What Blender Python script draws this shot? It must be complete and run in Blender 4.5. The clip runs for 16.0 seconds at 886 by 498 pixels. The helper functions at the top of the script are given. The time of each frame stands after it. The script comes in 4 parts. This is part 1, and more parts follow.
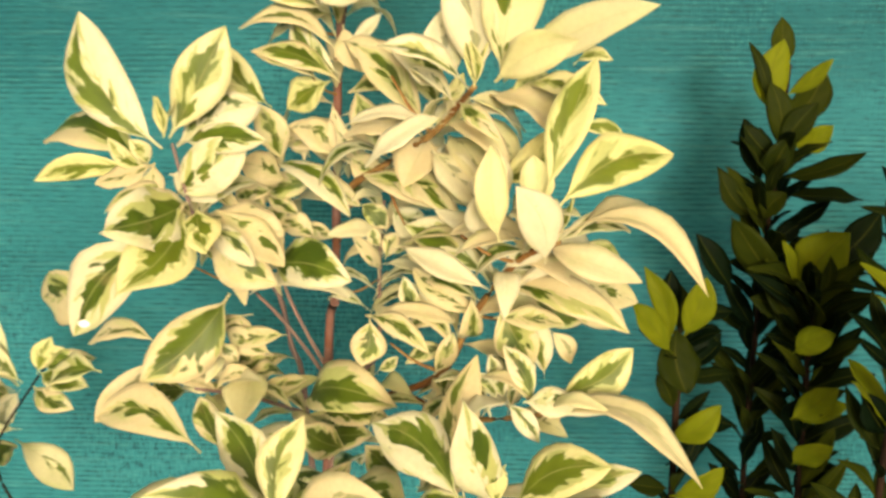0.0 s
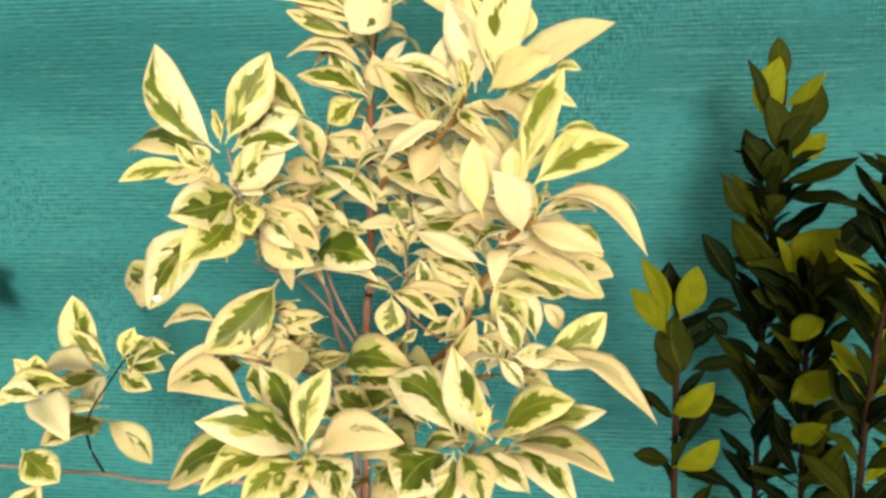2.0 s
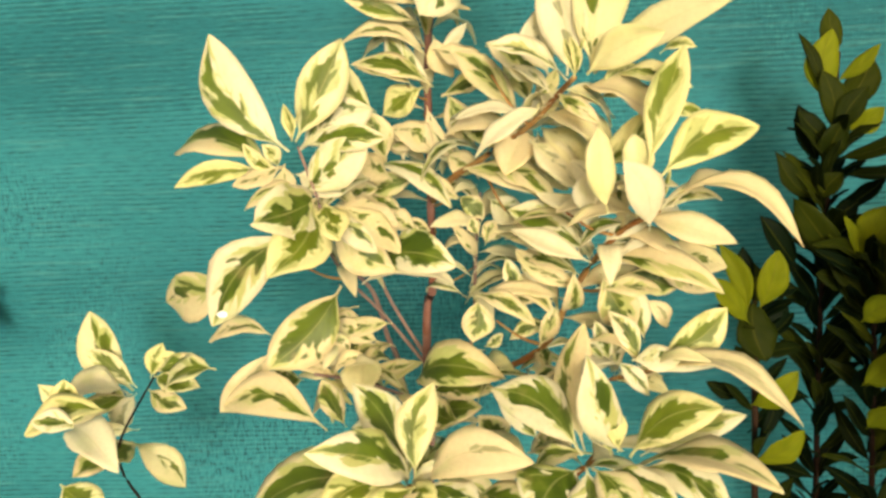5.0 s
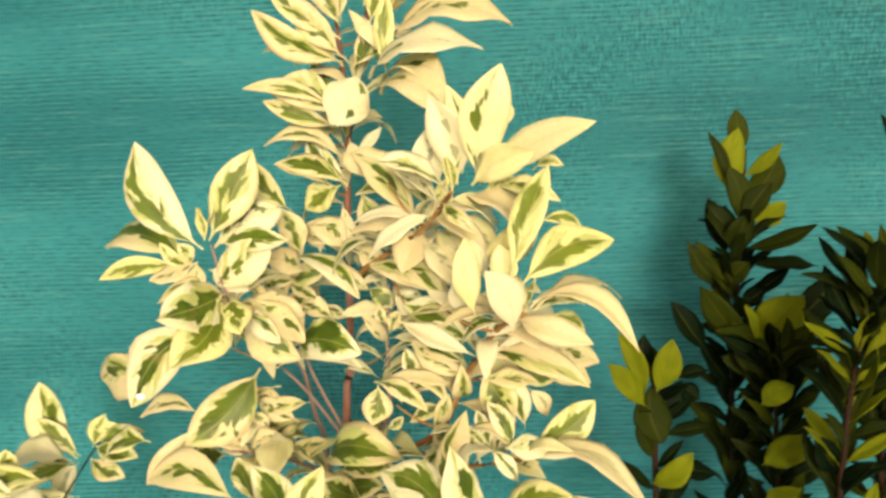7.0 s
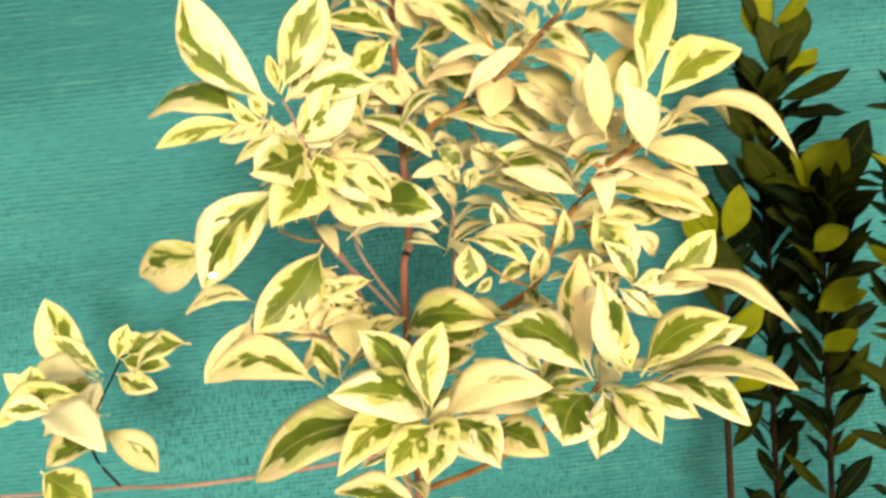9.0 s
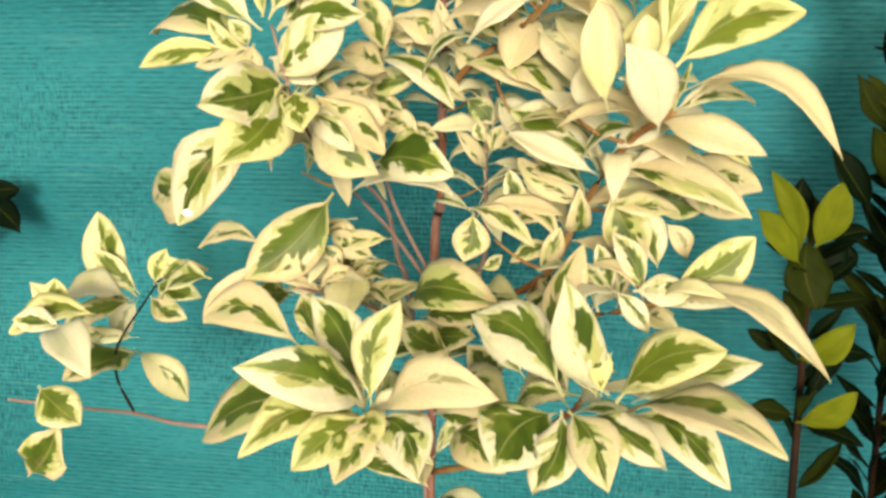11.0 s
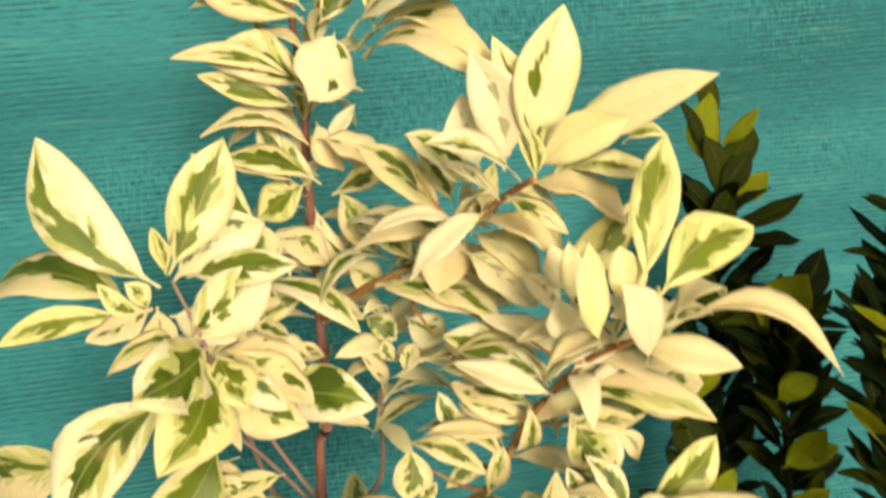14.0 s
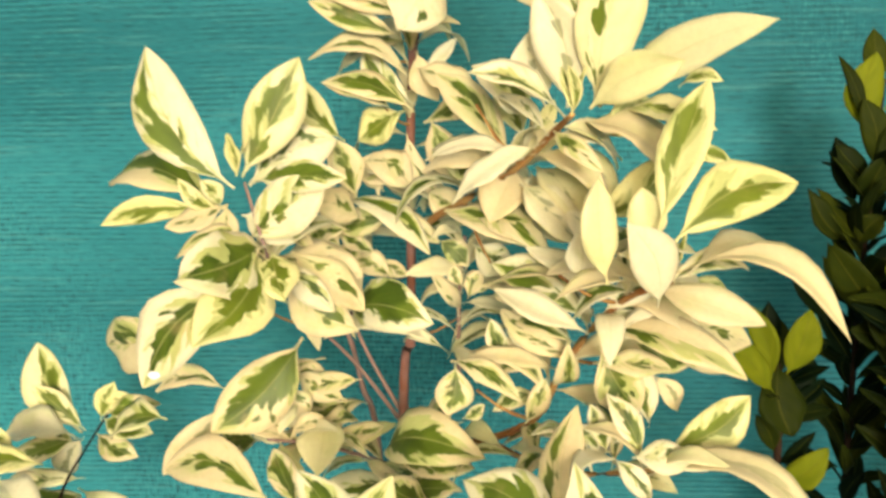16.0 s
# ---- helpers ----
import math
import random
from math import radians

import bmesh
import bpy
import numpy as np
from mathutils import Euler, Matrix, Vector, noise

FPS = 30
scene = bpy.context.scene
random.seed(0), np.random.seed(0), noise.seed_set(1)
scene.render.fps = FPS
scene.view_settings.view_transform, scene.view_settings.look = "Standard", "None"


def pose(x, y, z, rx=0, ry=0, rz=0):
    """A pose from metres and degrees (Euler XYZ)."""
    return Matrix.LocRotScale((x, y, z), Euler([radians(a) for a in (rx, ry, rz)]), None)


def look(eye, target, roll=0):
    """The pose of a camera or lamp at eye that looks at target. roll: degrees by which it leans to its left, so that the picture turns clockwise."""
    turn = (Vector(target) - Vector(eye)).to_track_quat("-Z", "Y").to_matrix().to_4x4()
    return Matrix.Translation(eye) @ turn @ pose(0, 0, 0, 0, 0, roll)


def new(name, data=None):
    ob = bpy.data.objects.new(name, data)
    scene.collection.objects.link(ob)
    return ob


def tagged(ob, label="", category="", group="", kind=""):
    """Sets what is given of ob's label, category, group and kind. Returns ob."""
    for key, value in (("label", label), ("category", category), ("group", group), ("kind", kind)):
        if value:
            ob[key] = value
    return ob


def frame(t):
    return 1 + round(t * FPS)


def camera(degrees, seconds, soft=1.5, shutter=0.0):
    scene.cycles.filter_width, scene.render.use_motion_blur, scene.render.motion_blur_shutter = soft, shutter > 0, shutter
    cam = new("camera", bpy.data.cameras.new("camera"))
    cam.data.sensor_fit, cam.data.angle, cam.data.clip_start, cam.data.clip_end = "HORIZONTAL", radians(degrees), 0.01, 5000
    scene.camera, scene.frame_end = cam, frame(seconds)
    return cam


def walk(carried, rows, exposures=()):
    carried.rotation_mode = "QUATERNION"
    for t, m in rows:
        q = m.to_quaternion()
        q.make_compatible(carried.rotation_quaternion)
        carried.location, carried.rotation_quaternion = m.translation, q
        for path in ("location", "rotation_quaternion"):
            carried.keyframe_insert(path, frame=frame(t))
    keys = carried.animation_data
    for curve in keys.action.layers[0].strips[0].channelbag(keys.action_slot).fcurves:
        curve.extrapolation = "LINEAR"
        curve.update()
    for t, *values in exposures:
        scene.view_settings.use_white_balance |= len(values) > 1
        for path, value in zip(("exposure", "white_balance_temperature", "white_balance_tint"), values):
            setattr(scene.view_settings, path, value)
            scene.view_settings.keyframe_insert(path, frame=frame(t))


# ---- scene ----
cam = camera(51.7, 16.0, soft=2.9, shutter=0.5)
PATH = [
    (0, (0.013, 0.001, 1.152), (-0.114, 1.97, 0.826), 0.3),
    (0.5, (0.049, -0.032, 1.143), (-0.229, 1.93, 0.874), 0.7),
    (1, (0.073, -0.04, 1.132), (-0.257, 1.915, 0.867), 0.1),
    (1.5, (0.105, -0.077, 1.136), (-0.263, 1.872, 0.878), -1.1),
    (2, (0.075, -0.105, 1.129), (-0.229, 1.857, 0.889), -0.8),
    (2.5, (0.002, -0.101, 1.144), (-0.162, 1.875, 0.883), -1.3),
    (3, (-0.074, -0.078, 1.133), (-0.155, 1.9, 0.851), -3.4),
    (3.2, (-0.086, -0.074, 1.131), (-0.121, 1.906, 0.85), -4.6),
    (5.3, (-0.005, -0.059, 1.135), (-0.257, 1.906, 0.865), -2.4),
    (5.5, (0.028, -0.044, 1.128), (-0.268, 1.917, 0.866), -2.2),
    (6, (0.078, -0.059, 1.157), (-0.263, 1.895, 0.899), -3.0),
    (6.5, (0.098, -0.088, 1.157), (-0.262, 1.871, 0.977), -4.1),
    (7, (0.047, -0.112, 1.169), (-0.138, 1.873, 1.009), -2.1),
    (7.5, (-0.037, -0.12, 1.17), (0.004, 1.875, 1.031), -0.5),
    (8, (-0.078, -0.122, 1.156), (0.052, 1.867, 0.987), -3.5),
    (8.5, (-0.084, -0.099, 1.12), (-0.011, 1.891, 0.936), -7.4),
    (8.7, (-0.102, -0.091, 1.112), (-0.035, 1.894, 0.872), -6.9),
    (10.8, (0.016, 0.029, 1.096), (-0.37, 1.949, 0.69), -0.4),
    (11, (0.022, 0.02, 1.1), (-0.367, 1.941, 0.705), -0.5),
    (11.5, (0.007, 0.055, 1.104), (-0.353, 1.986, 0.728), -0.8),
    (12, (-0.037, 0.074, 1.129), (-0.2, 2.024, 0.715), -3.5),
    (12.5, (-0.068, 0.085, 1.139), (0.011, 2.053, 0.789), -6.7),
    (13, (-0.104, 0.079, 1.153), (0.116, 2.037, 0.809), -6.7),
    (13.5, (-0.106, 0.076, 1.202), (0.102, 2.04, 0.892), -4.4),
    (14, (-0.115, 0.066, 1.174), (0.168, 2.036, 0.97), -5.6),
    (14.5, (-0.131, 0.055, 1.136), (0.187, 2.0, 0.796), -6.8),
    (15, (-0.097, 0.062, 1.124), (0.082, 2.011, 0.712), -6.3),
    (15.5, (-0.043, 0.057, 1.155), (-0.109, 2.023, 0.793), -2.8),
    (16, (-0.017, 0.04, 1.156), (-0.239, 2.008, 0.88), -1.3),
]
walk(cam, [(t, look(eye, target, roll)) for t, eye, target, roll in PATH], [(0.0, 0.40, 7080, 8), (1.5, 0.39, 6750, 8), (3.0, 0.48, 7560, 8), (5.5, 0.41, 6910, 8), (7.0, 0.45, 7000, 8), (8.0, 0.68, 7160, 8), (8.5, 0.77, 7740, 8), (10.8, 0.49, 6300, 8), (12.0, 0.45, 6520, 8), (14.0, 0.41, 7110, 8), (14.5, 0.60, 7470, 8), (15.2, 0.57, 6310, 8), (16.0, 0.47, 6570, 8)])

# ---- things ----
rng = random.Random(7)

# world: hazy sky and one low, soft sun from behind the camera, a little to its right
world = bpy.data.worlds.new("sky")
scene.world = world
world.use_nodes = True
wn = world.node_tree.nodes
sky = wn.new("ShaderNodeTexSky")
sky.sky_type, sky.sun_disc = "NISHITA", False
sky.sun_elevation, sky.sun_rotation = radians(12), radians(170)
wn["Background"].inputs["Strength"].default_value = 0.15
sky.dust_density, sky.ozone_density, sky.air_density = 7.0, 0.3, 0.8
world.node_tree.links.new(sky.outputs[0], wn["Background"].inputs["Color"])
sun_data = bpy.data.lights.new("sun", "SUN")
sun_data.energy, sun_data.angle, sun_data.color = 2.4, radians(13), (1.0, 0.955, 0.87)
sun = new("sun", sun_data)
sun.matrix_world = look((0.17, -1.0, 0.12), (0, 0, 0))


# materials
class Nodes:
    """A small builder of node materials."""

    def __init__(self, name):
        self.material = bpy.data.materials.new(name)
        self.material.use_nodes = True
        self.tree = self.material.node_tree
        self.shader = self.tree.nodes["Principled BSDF"]

    def put(self, value, socket):
        if isinstance(value, bpy.types.NodeSocket):
            self.tree.links.new(value, socket)
        else:
            socket.default_value = value

    def math(self, how, a, b=0.0, c=0.0, clamp=False):
        node = self.tree.nodes.new("ShaderNodeMath")
        node.operation, node.use_clamp = how, clamp
        for value, socket in zip((a, b, c), node.inputs):
            self.put(value, socket)
        return node.outputs[0]

    def smooth(self, value, low, high):
        node = self.tree.nodes.new("ShaderNodeMapRange")
        node.interpolation_type = "SMOOTHSTEP"
        for n, v in enumerate((value, low, high)):
            self.put(v, node.inputs[n])
        return node.outputs[0]

    def mix(self, factor, a, b, how="MIX"):
        node = self.tree.nodes.new("ShaderNodeMix")
        node.data_type, node.blend_type = "RGBA", how
        self.put(factor, node.inputs[0])
        self.put(a, node.inputs[6])
        self.put(b, node.inputs[7])
        return node.outputs[2]

    def noise(self, vector, scale, detail=3.0, rough=0.5, w=None):
        node = self.tree.nodes.new("ShaderNodeTexNoise")
        if w is not None:
            node.noise_dimensions = "4D"
            self.put(w, node.inputs["W"])
        if vector is not None:
            self.put(vector, node.inputs["Vector"])
        for key, v in (("Scale", scale), ("Detail", detail), ("Roughness", rough)):
            node.inputs[key].default_value = v
        return node.outputs["Fac"]

    def vector(self, x, y, z=0.0):
        node = self.tree.nodes.new("ShaderNodeCombineXYZ")
        for v, socket in zip((x, y, z), node.inputs):
            self.put(v, socket)
        return node.outputs[0]

    def scaled(self, vector, by):
        node = self.tree.nodes.new("ShaderNodeVectorMath")
        node.operation = "MULTIPLY"
        self.put(vector, node.inputs[0])
        node.inputs[1].default_value = by
        return node.outputs[0]

    def coords(self, kind="Object"):
        return self.tree.nodes.new("ShaderNodeTexCoord").outputs[kind]

    def bump(self, height, strength, distance):
        node = self.tree.nodes.new("ShaderNodeBump")
        node.inputs["Strength"].default_value, node.inputs["Distance"].default_value = strength, distance
        self.put(height, node.inputs["Height"])
        self.put(node.outputs[0], self.shader.inputs["Normal"])

    def thin(self, colour, amount):
        """Lets some light through a leaf."""
        glow = self.tree.nodes.new("ShaderNodeBsdfTranslucent")
        self.put(colour, glow.inputs["Color"])
        both = self.tree.nodes.new("ShaderNodeMixShader")
        both.inputs[0].default_value = amount
        self.tree.links.new(self.shader.outputs[0], both.inputs[1])
        self.tree.links.new(glow.outputs[0], both.inputs[2])
        self.tree.links.new(both.outputs[0], self.tree.nodes["Material Output"].inputs["Surface"])


def rgb(r, g, b):
    return (r, g, b, 1.0)


def leaf_frame(n):
    """Along, across and chance of a leaf: u from stalk to tip, v from edge to edge."""
    split = n.tree.nodes.new("ShaderNodeSeparateXYZ")
    n.put(n.coords("UV"), split.inputs[0])
    tone = n.tree.nodes.new("ShaderNodeAttribute")
    tone.attribute_name = "tone"
    u = split.outputs[0]
    v = n.math("MULTIPLY_ADD", split.outputs[1], 2.0, -1.0)
    return u, v, n.math("ABSOLUTE", v), tone


def variegated_leaf():
    n = Nodes("variegated_leaf")
    u, v, av, tone = leaf_frame(n)
    chance = tone.outputs["Alpha"]
    parts = n.tree.nodes.new("ShaderNodeSeparateColor")
    n.put(tone.outputs["Color"], parts.inputs[0])
    green, yellow, pink = parts.outputs[0], parts.outputs[1], parts.outputs[2]
    seed = n.math("MULTIPLY", chance, 90.0)
    vein = n.math("MULTIPLY_ADD", av, -0.30, u)
    half = n.math("SIGN", v)
    jag = n.noise(n.vector(n.math("MULTIPLY", vein, 7.0), n.math("MULTIPLY_ADD", half, 3.0, n.math("MULTIPLY", av, 1.6))), 1.0, 2.0, 0.5, seed)
    patch = n.noise(n.vector(n.math("MULTIPLY", u, 3.6), n.math("MULTIPLY", v, 1.3)), 1.0, 1.0, 0.5, n.math("ADD", seed, 31.0))
    shift = n.math("MULTIPLY_ADD", n.math("FRACT", n.math("MULTIPLY", chance, 37.0)), 1.0, -0.5)
    off = n.math("ABSOLUTE", n.math("ADD", v, shift))
    ends = n.math("MULTIPLY", n.smooth(u, 0.04, 0.25), n.math("SUBTRACT", 1.0, n.smooth(u, 0.68, 0.98)))
    reach = n.math("ADD", n.math("MULTIPLY", green, 0.88), n.math("MULTIPLY_ADD", jag, 1.7, -0.88))
    reach = n.math("ADD", reach, n.math("MULTIPLY_ADD", patch, 1.5, -0.75))
    reach = n.math("MULTIPLY", reach, ends)
    limit = n.math("MULTIPLY", n.math("SUBTRACT", 0.93, av), 3.0)
    inside = n.math("MINIMUM", n.math("SUBTRACT", reach, off), limit)
    core = n.math("MULTIPLY", n.smooth(inside, -0.07, 0.06), n.smooth(green, 0.01, 0.08))
    halo = n.math("MULTIPLY", n.smooth(inside, -0.40, -0.28), n.smooth(green, 0.05, 0.2))
    halo = n.math("MULTIPLY", halo, n.smooth(n.noise(n.vector(n.math("MULTIPLY", vein, 5.0), half), 1.0, 2.0, 0.5, n.math("ADD", seed, 7.0)), 0.44, 0.54))
    blotch = n.noise(n.vector(n.math("MULTIPLY", vein, 4.0), v), 1.0, 2.0, 0.5, n.math("ADD", seed, 55.0))
    cream = n.mix(yellow, rgb(0.79, 0.75, 0.53), rgb(0.77, 0.735, 0.27))
    cream = n.mix(pink, cream, rgb(0.74, 0.59, 0.29))
    cream = n.mix(n.math("MULTIPLY", blotch, 0.30), cream, rgb(0.84, 0.85, 0.70))
    deep = n.mix(n.smooth(blotch, 0.35, 0.65), rgb(0.052, 0.095, 0.008), rgb(0.125, 0.19, 0.016))
    deep = n.mix(n.math("MULTIPLY", yellow, 0.45), deep, rgb(0.27, 0.32, 0.02))
    pale = n.mix(blotch, rgb(0.46, 0.52, 0.20), rgb(0.56, 0.56, 0.20))
    colour = n.mix(halo, cream, pale)
    colour = n.mix(core, colour, deep)
    wash = n.smooth(n.noise(n.vector(n.math("MULTIPLY", u, 2.2), n.math("MULTIPLY", v, 0.8)), 1.0, 2.0, 0.5, n.math("ADD", seed, 77.0)), 0.50, 0.72)
    colour = n.mix(n.math("MULTIPLY", wash, n.math("MULTIPLY", n.math("SUBTRACT", 1.0, core), 0.48)), colour, rgb(0.60, 0.66, 0.28))
    rib = n.math("SUBTRACT", 1.0, n.smooth(av, 0.010, 0.045))
    colour = n.mix(n.math("MULTIPLY", rib, 0.40), colour, rgb(0.60, 0.57, 0.24))
    edge = n.smooth(n.math("ADD", av, n.math("MULTIPLY", u, 0.15)), 1.02, 1.12)
    colour = n.mix(n.math("MULTIPLY", edge, 0.15), colour, rgb(0.45, 0.26, 0.08))
    speck = n.noise(n.coords("Object"), 700.0, 2.0, 0.6)
    colour = n.mix(n.smooth(speck, 0.70, 0.80), colour, rgb(0.42, 0.28, 0.08))
    grain = n.noise(n.coords("Object"), 260.0, 4.0, 0.7)
    colour = n.mix(n.math("MULTIPLY", n.smooth(grain, 0.35, 0.70), 0.30), colour, rgb(0.80, 0.74, 0.62), "MULTIPLY")
    wear = n.noise(n.coords("Object"), 45.0, 3.0, 0.6)
    colour = n.mix(n.math("MULTIPLY", n.smooth(wear, 0.58, 0.74), 0.25), colour, rgb(0.62, 0.44, 0.20))
    n.put(colour, n.shader.inputs["Base Color"])
    n.put(n.math("MULTIPLY_ADD", grain, 0.25, 0.28), n.shader.inputs["Roughness"])
    n.shader.inputs["Specular IOR Level"].default_value = 0.3
    side_veins = n.math("ABSOLUTE", n.math("SINE", n.math("MULTIPLY", vein, 42.0)))
    height = n.math("ADD", n.math("MULTIPLY", side_veins, 0.08), n.math("MULTIPLY", rib, -1.0))
    n.bump(n.math("ADD", height, n.math("MULTIPLY_ADD", blotch, 0.8, n.math("MULTIPLY", grain, 0.5))), 0.42, 0.0014)
    n.thin(n.mix(0.25, colour, rgb(0.90, 0.88, 0.62)), 0.38)
    return n.material


def dark_leaf():
    n = Nodes("dark_leaf")
    u, v, av, tone = leaf_frame(n)
    parts = n.tree.nodes.new("ShaderNodeSeparateColor")
    n.put(tone.outputs["Color"], parts.inputs[0])
    seed = n.math("MULTIPLY", tone.outputs["Alpha"], 90.0)
    vein = n.math("MULTIPLY_ADD", av, -0.30, u)
    blotch = n.noise(n.vector(n.math("MULTIPLY", vein, 6.0), v), 1.0, 3.0, 0.5, seed)
    # old and mid lie below real leaf green: the shrubs' shade is put into them
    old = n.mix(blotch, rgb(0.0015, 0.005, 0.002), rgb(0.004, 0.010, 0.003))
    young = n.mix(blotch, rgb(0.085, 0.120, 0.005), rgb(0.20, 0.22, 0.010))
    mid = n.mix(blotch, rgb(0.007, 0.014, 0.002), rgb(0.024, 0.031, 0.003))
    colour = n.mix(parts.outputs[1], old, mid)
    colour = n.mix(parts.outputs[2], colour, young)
    rib = n.math("SUBTRACT", 1.0, n.smooth(av, 0.012, 0.06))
    colour = n.mix(n.math("MULTIPLY", rib, 0.4), colour, rgb(0.09, 0.09, 0.012))
    n.put(colour, n.shader.inputs["Base Color"])
    n.shader.inputs["Roughness"].default_value = 0.5
    n.shader.inputs["Specular IOR Level"].default_value = 0.03
    n.bump(n.math("ADD", n.math("MULTIPLY", rib, -1.0), n.math("MULTIPLY", blotch, 0.8)), 0.25, 0.0012)
    n.thin(colour, 0.18)
    return n.material


def bark(name, young, old, crack=rgb(0.20, 0.10, 0.06)):
    n = Nodes(name)
    at = n.coords("Object")
    grain = n.noise(n.scaled(at, (220, 220, 60)), 1.0, 4.0, 0.6)
    patch = n.noise(at, 38.0, 3.0, 0.55)
    colour = n.mix(n.smooth(patch, 0.35, 0.65), young, old)
    colour = n.mix(n.math("MULTIPLY", grain, 0.5), colour, crack)
    n.put(colour, n.shader.inputs["Base Color"])
    n.shader.inputs["Roughness"].default_value = 0.8
    n.shader.inputs["Specular IOR Level"].default_value = 0.15
    n.bump(grain, 0.5, 0.001)
    return n.material


def woven_cloth():
    n = Nodes("woven_cloth")
    at = n.coords("Object")
    split = n.tree.nodes.new("ShaderNodeSeparateXYZ")
    n.put(at, split.inputs[0])
    x, z = split.outputs[0], split.outputs[2]
    sway = n.noise(n.scaled(at, (3.0, 1.0, 9.0)), 1.0, 2.0)
    z = n.math("ADD", z, n.math("MULTIPLY", sway, 0.010))
    row = n.math("SINE", n.math("MULTIPLY", z, 1000.0))
    column = n.math("SINE", n.math("MULTIPLY", x, 1900.0))
    gaps = n.noise(n.vector(n.math("MULTIPLY", x, 55.0), 0.0, n.math("MULTIPLY", z, 330.0)), 1.0, 3.0, 0.7)
    slubs = n.noise(n.vector(n.math("MULTIPLY", x, 7.0), 0.0, n.math("MULTIPLY", z, 150.0)), 1.0, 3.0, 0.6)
    bands = n.noise(n.scaled(at, (1.1, 1.0, 5.0)), 1.0, 3.0, 0.5)
    colour = n.mix(n.smooth(bands, 0.30, 0.70), rgb(0.006, 0.099, 0.120), rgb(0.020, 0.172, 0.198))
    weave = n.math("ADD", n.math("MULTIPLY", n.math("MULTIPLY", row, n.smooth(n.noise(n.scaled(at, (9.0, 1.0, 14.0)), 1.0, 3.0, 0.6), 0.30, 0.62)), 0.85), n.math("MULTIPLY", column, 0.2))
    weave = n.math("ADD", weave, n.math("MULTIPLY_ADD", gaps, 4.8, -2.4))
    dashes = n.noise(n.vector(n.math("MULTIPLY", x, 320.0), 0.0, n.math("MULTIPLY", z, 80.0)), 1.0, 2.0, 0.6)
    where = n.smooth(n.noise(at, 3.2, 1.0), 0.40, 0.62)
    weave = n.math("ADD", weave, n.math("MULTIPLY", n.math("MULTIPLY_ADD", dashes, 8.0, -4.0), where))
    colour = n.mix(n.math("MULTIPLY", n.smooth(weave, 0.3, -1.6), 0.75), colour, rgb(0.004, 0.036, 0.042))
    colour = n.mix(n.math("MULTIPLY", n.smooth(weave, 0.45, 1.7), 0.5), colour, rgb(0.055, 0.235, 0.230))
    colour = n.mix(n.math("MULTIPLY", n.smooth(slubs, 0.52, 0.75), 0.35), colour, rgb(0.075, 0.23, 0.225))
    n.put(colour, n.shader.inputs["Base Color"])
    n.shader.inputs["Roughness"].default_value = 0.6
    n.shader.inputs["Specular IOR Level"].default_value = 0.15
    n.bump(n.math("ADD", weave, n.math("MULTIPLY", slubs, 1.5)), 0.35, 0.0012)
    return n.material


# ground out of view; its pale tone is added to throw light up
def bounce_ground():
    n = Nodes("pale_bounce_ground")
    at = n.coords("Object")
    colour = n.mix(n.noise(at, 1.3, 5.0, 0.6), rgb(0.44, 0.42, 0.38), rgb(0.60, 0.58, 0.53))
    colour = n.mix(n.smooth(n.noise(at, 9.0, 6.0, 0.7), 0.55, 0.75), colour, rgb(0.30, 0.28, 0.24))
    n.put(colour, n.shader.inputs["Base Color"])
    n.shader.inputs["Roughness"].default_value = 0.9
    n.bump(n.noise(at, 80.0, 6.0, 0.7), 0.6, 0.004)
    return n.material


VARIEGATED, DARK = variegated_leaf(), dark_leaf()
BARK = bark("reddish_bark", rgb(0.21, 0.080, 0.045), rgb(0.25, 0.135, 0.115), rgb(0.08, 0.035, 0.018))
TWIG = bark("greenish_twig", rgb(0.27, 0.10, 0.02), rgb(0.36, 0.22, 0.07))
GREY_BARK = bark("greyish_bark", rgb(0.29, 0.19, 0.16), rgb(0.25, 0.18, 0.16))
DARK_BARK = bark("brown_bark", rgb(0.026, 0.012, 0.005), rgb(0.012, 0.006, 0.003), rgb(0.008, 0.004, 0.002))
CLOTH, BOUNCE_GROUND = woven_cloth(), bounce_ground()


# setting: the unseen ground, made pale to bounce light up, and the cloth screen
def mesh_object(name, bm, material, parent=None, label=""):
    mesh = bpy.data.meshes.new(name)
    bm.to_mesh(mesh)
    bm.free()
    mesh.materials.append(material)
    for face in mesh.polygons:
        face.use_smooth = True
    ob = new(name, mesh)
    ob.parent = parent
    return tagged(ob, label)


bm = bmesh.new()
bmesh.ops.create_grid(bm, x_segments=40, y_segments=40, size=400)
tagged(mesh_object("ground", bm, BOUNCE_GROUND), "unseen ground under the shrubs, made pale to bounce light up", "ground", kind="structure")

CLOTH_Y = 1.08
bm = bmesh.new()
columns, rows_up = 130, 80
sheet = []
for side in (0.0, 0.003):
    for j in range(rows_up + 1):
        for i in range(columns + 1):
            x, z = -2.6 + 5.2 * i / columns, 2.6 * j / rows_up
            sag = 0.010 * noise.noise((x * 1.6, 0.0, z * 2.6)) + 0.004 * noise.noise((x * 2.0, 4.0, z * 12.0))
            sheet.append(bm.verts.new((x, CLOTH_Y + sag + side, z)))
wide = columns + 1
count = wide * (rows_up + 1)
for j in range(rows_up):
    for i in range(columns):
        a = j * wide + i
        bm.faces.new([sheet[k] for k in (a, a + 1, a + wide + 1, a + wide)])
        bm.faces.new([sheet[count + k] for k in (a, a + wide, a + wide + 1, a + 1)])
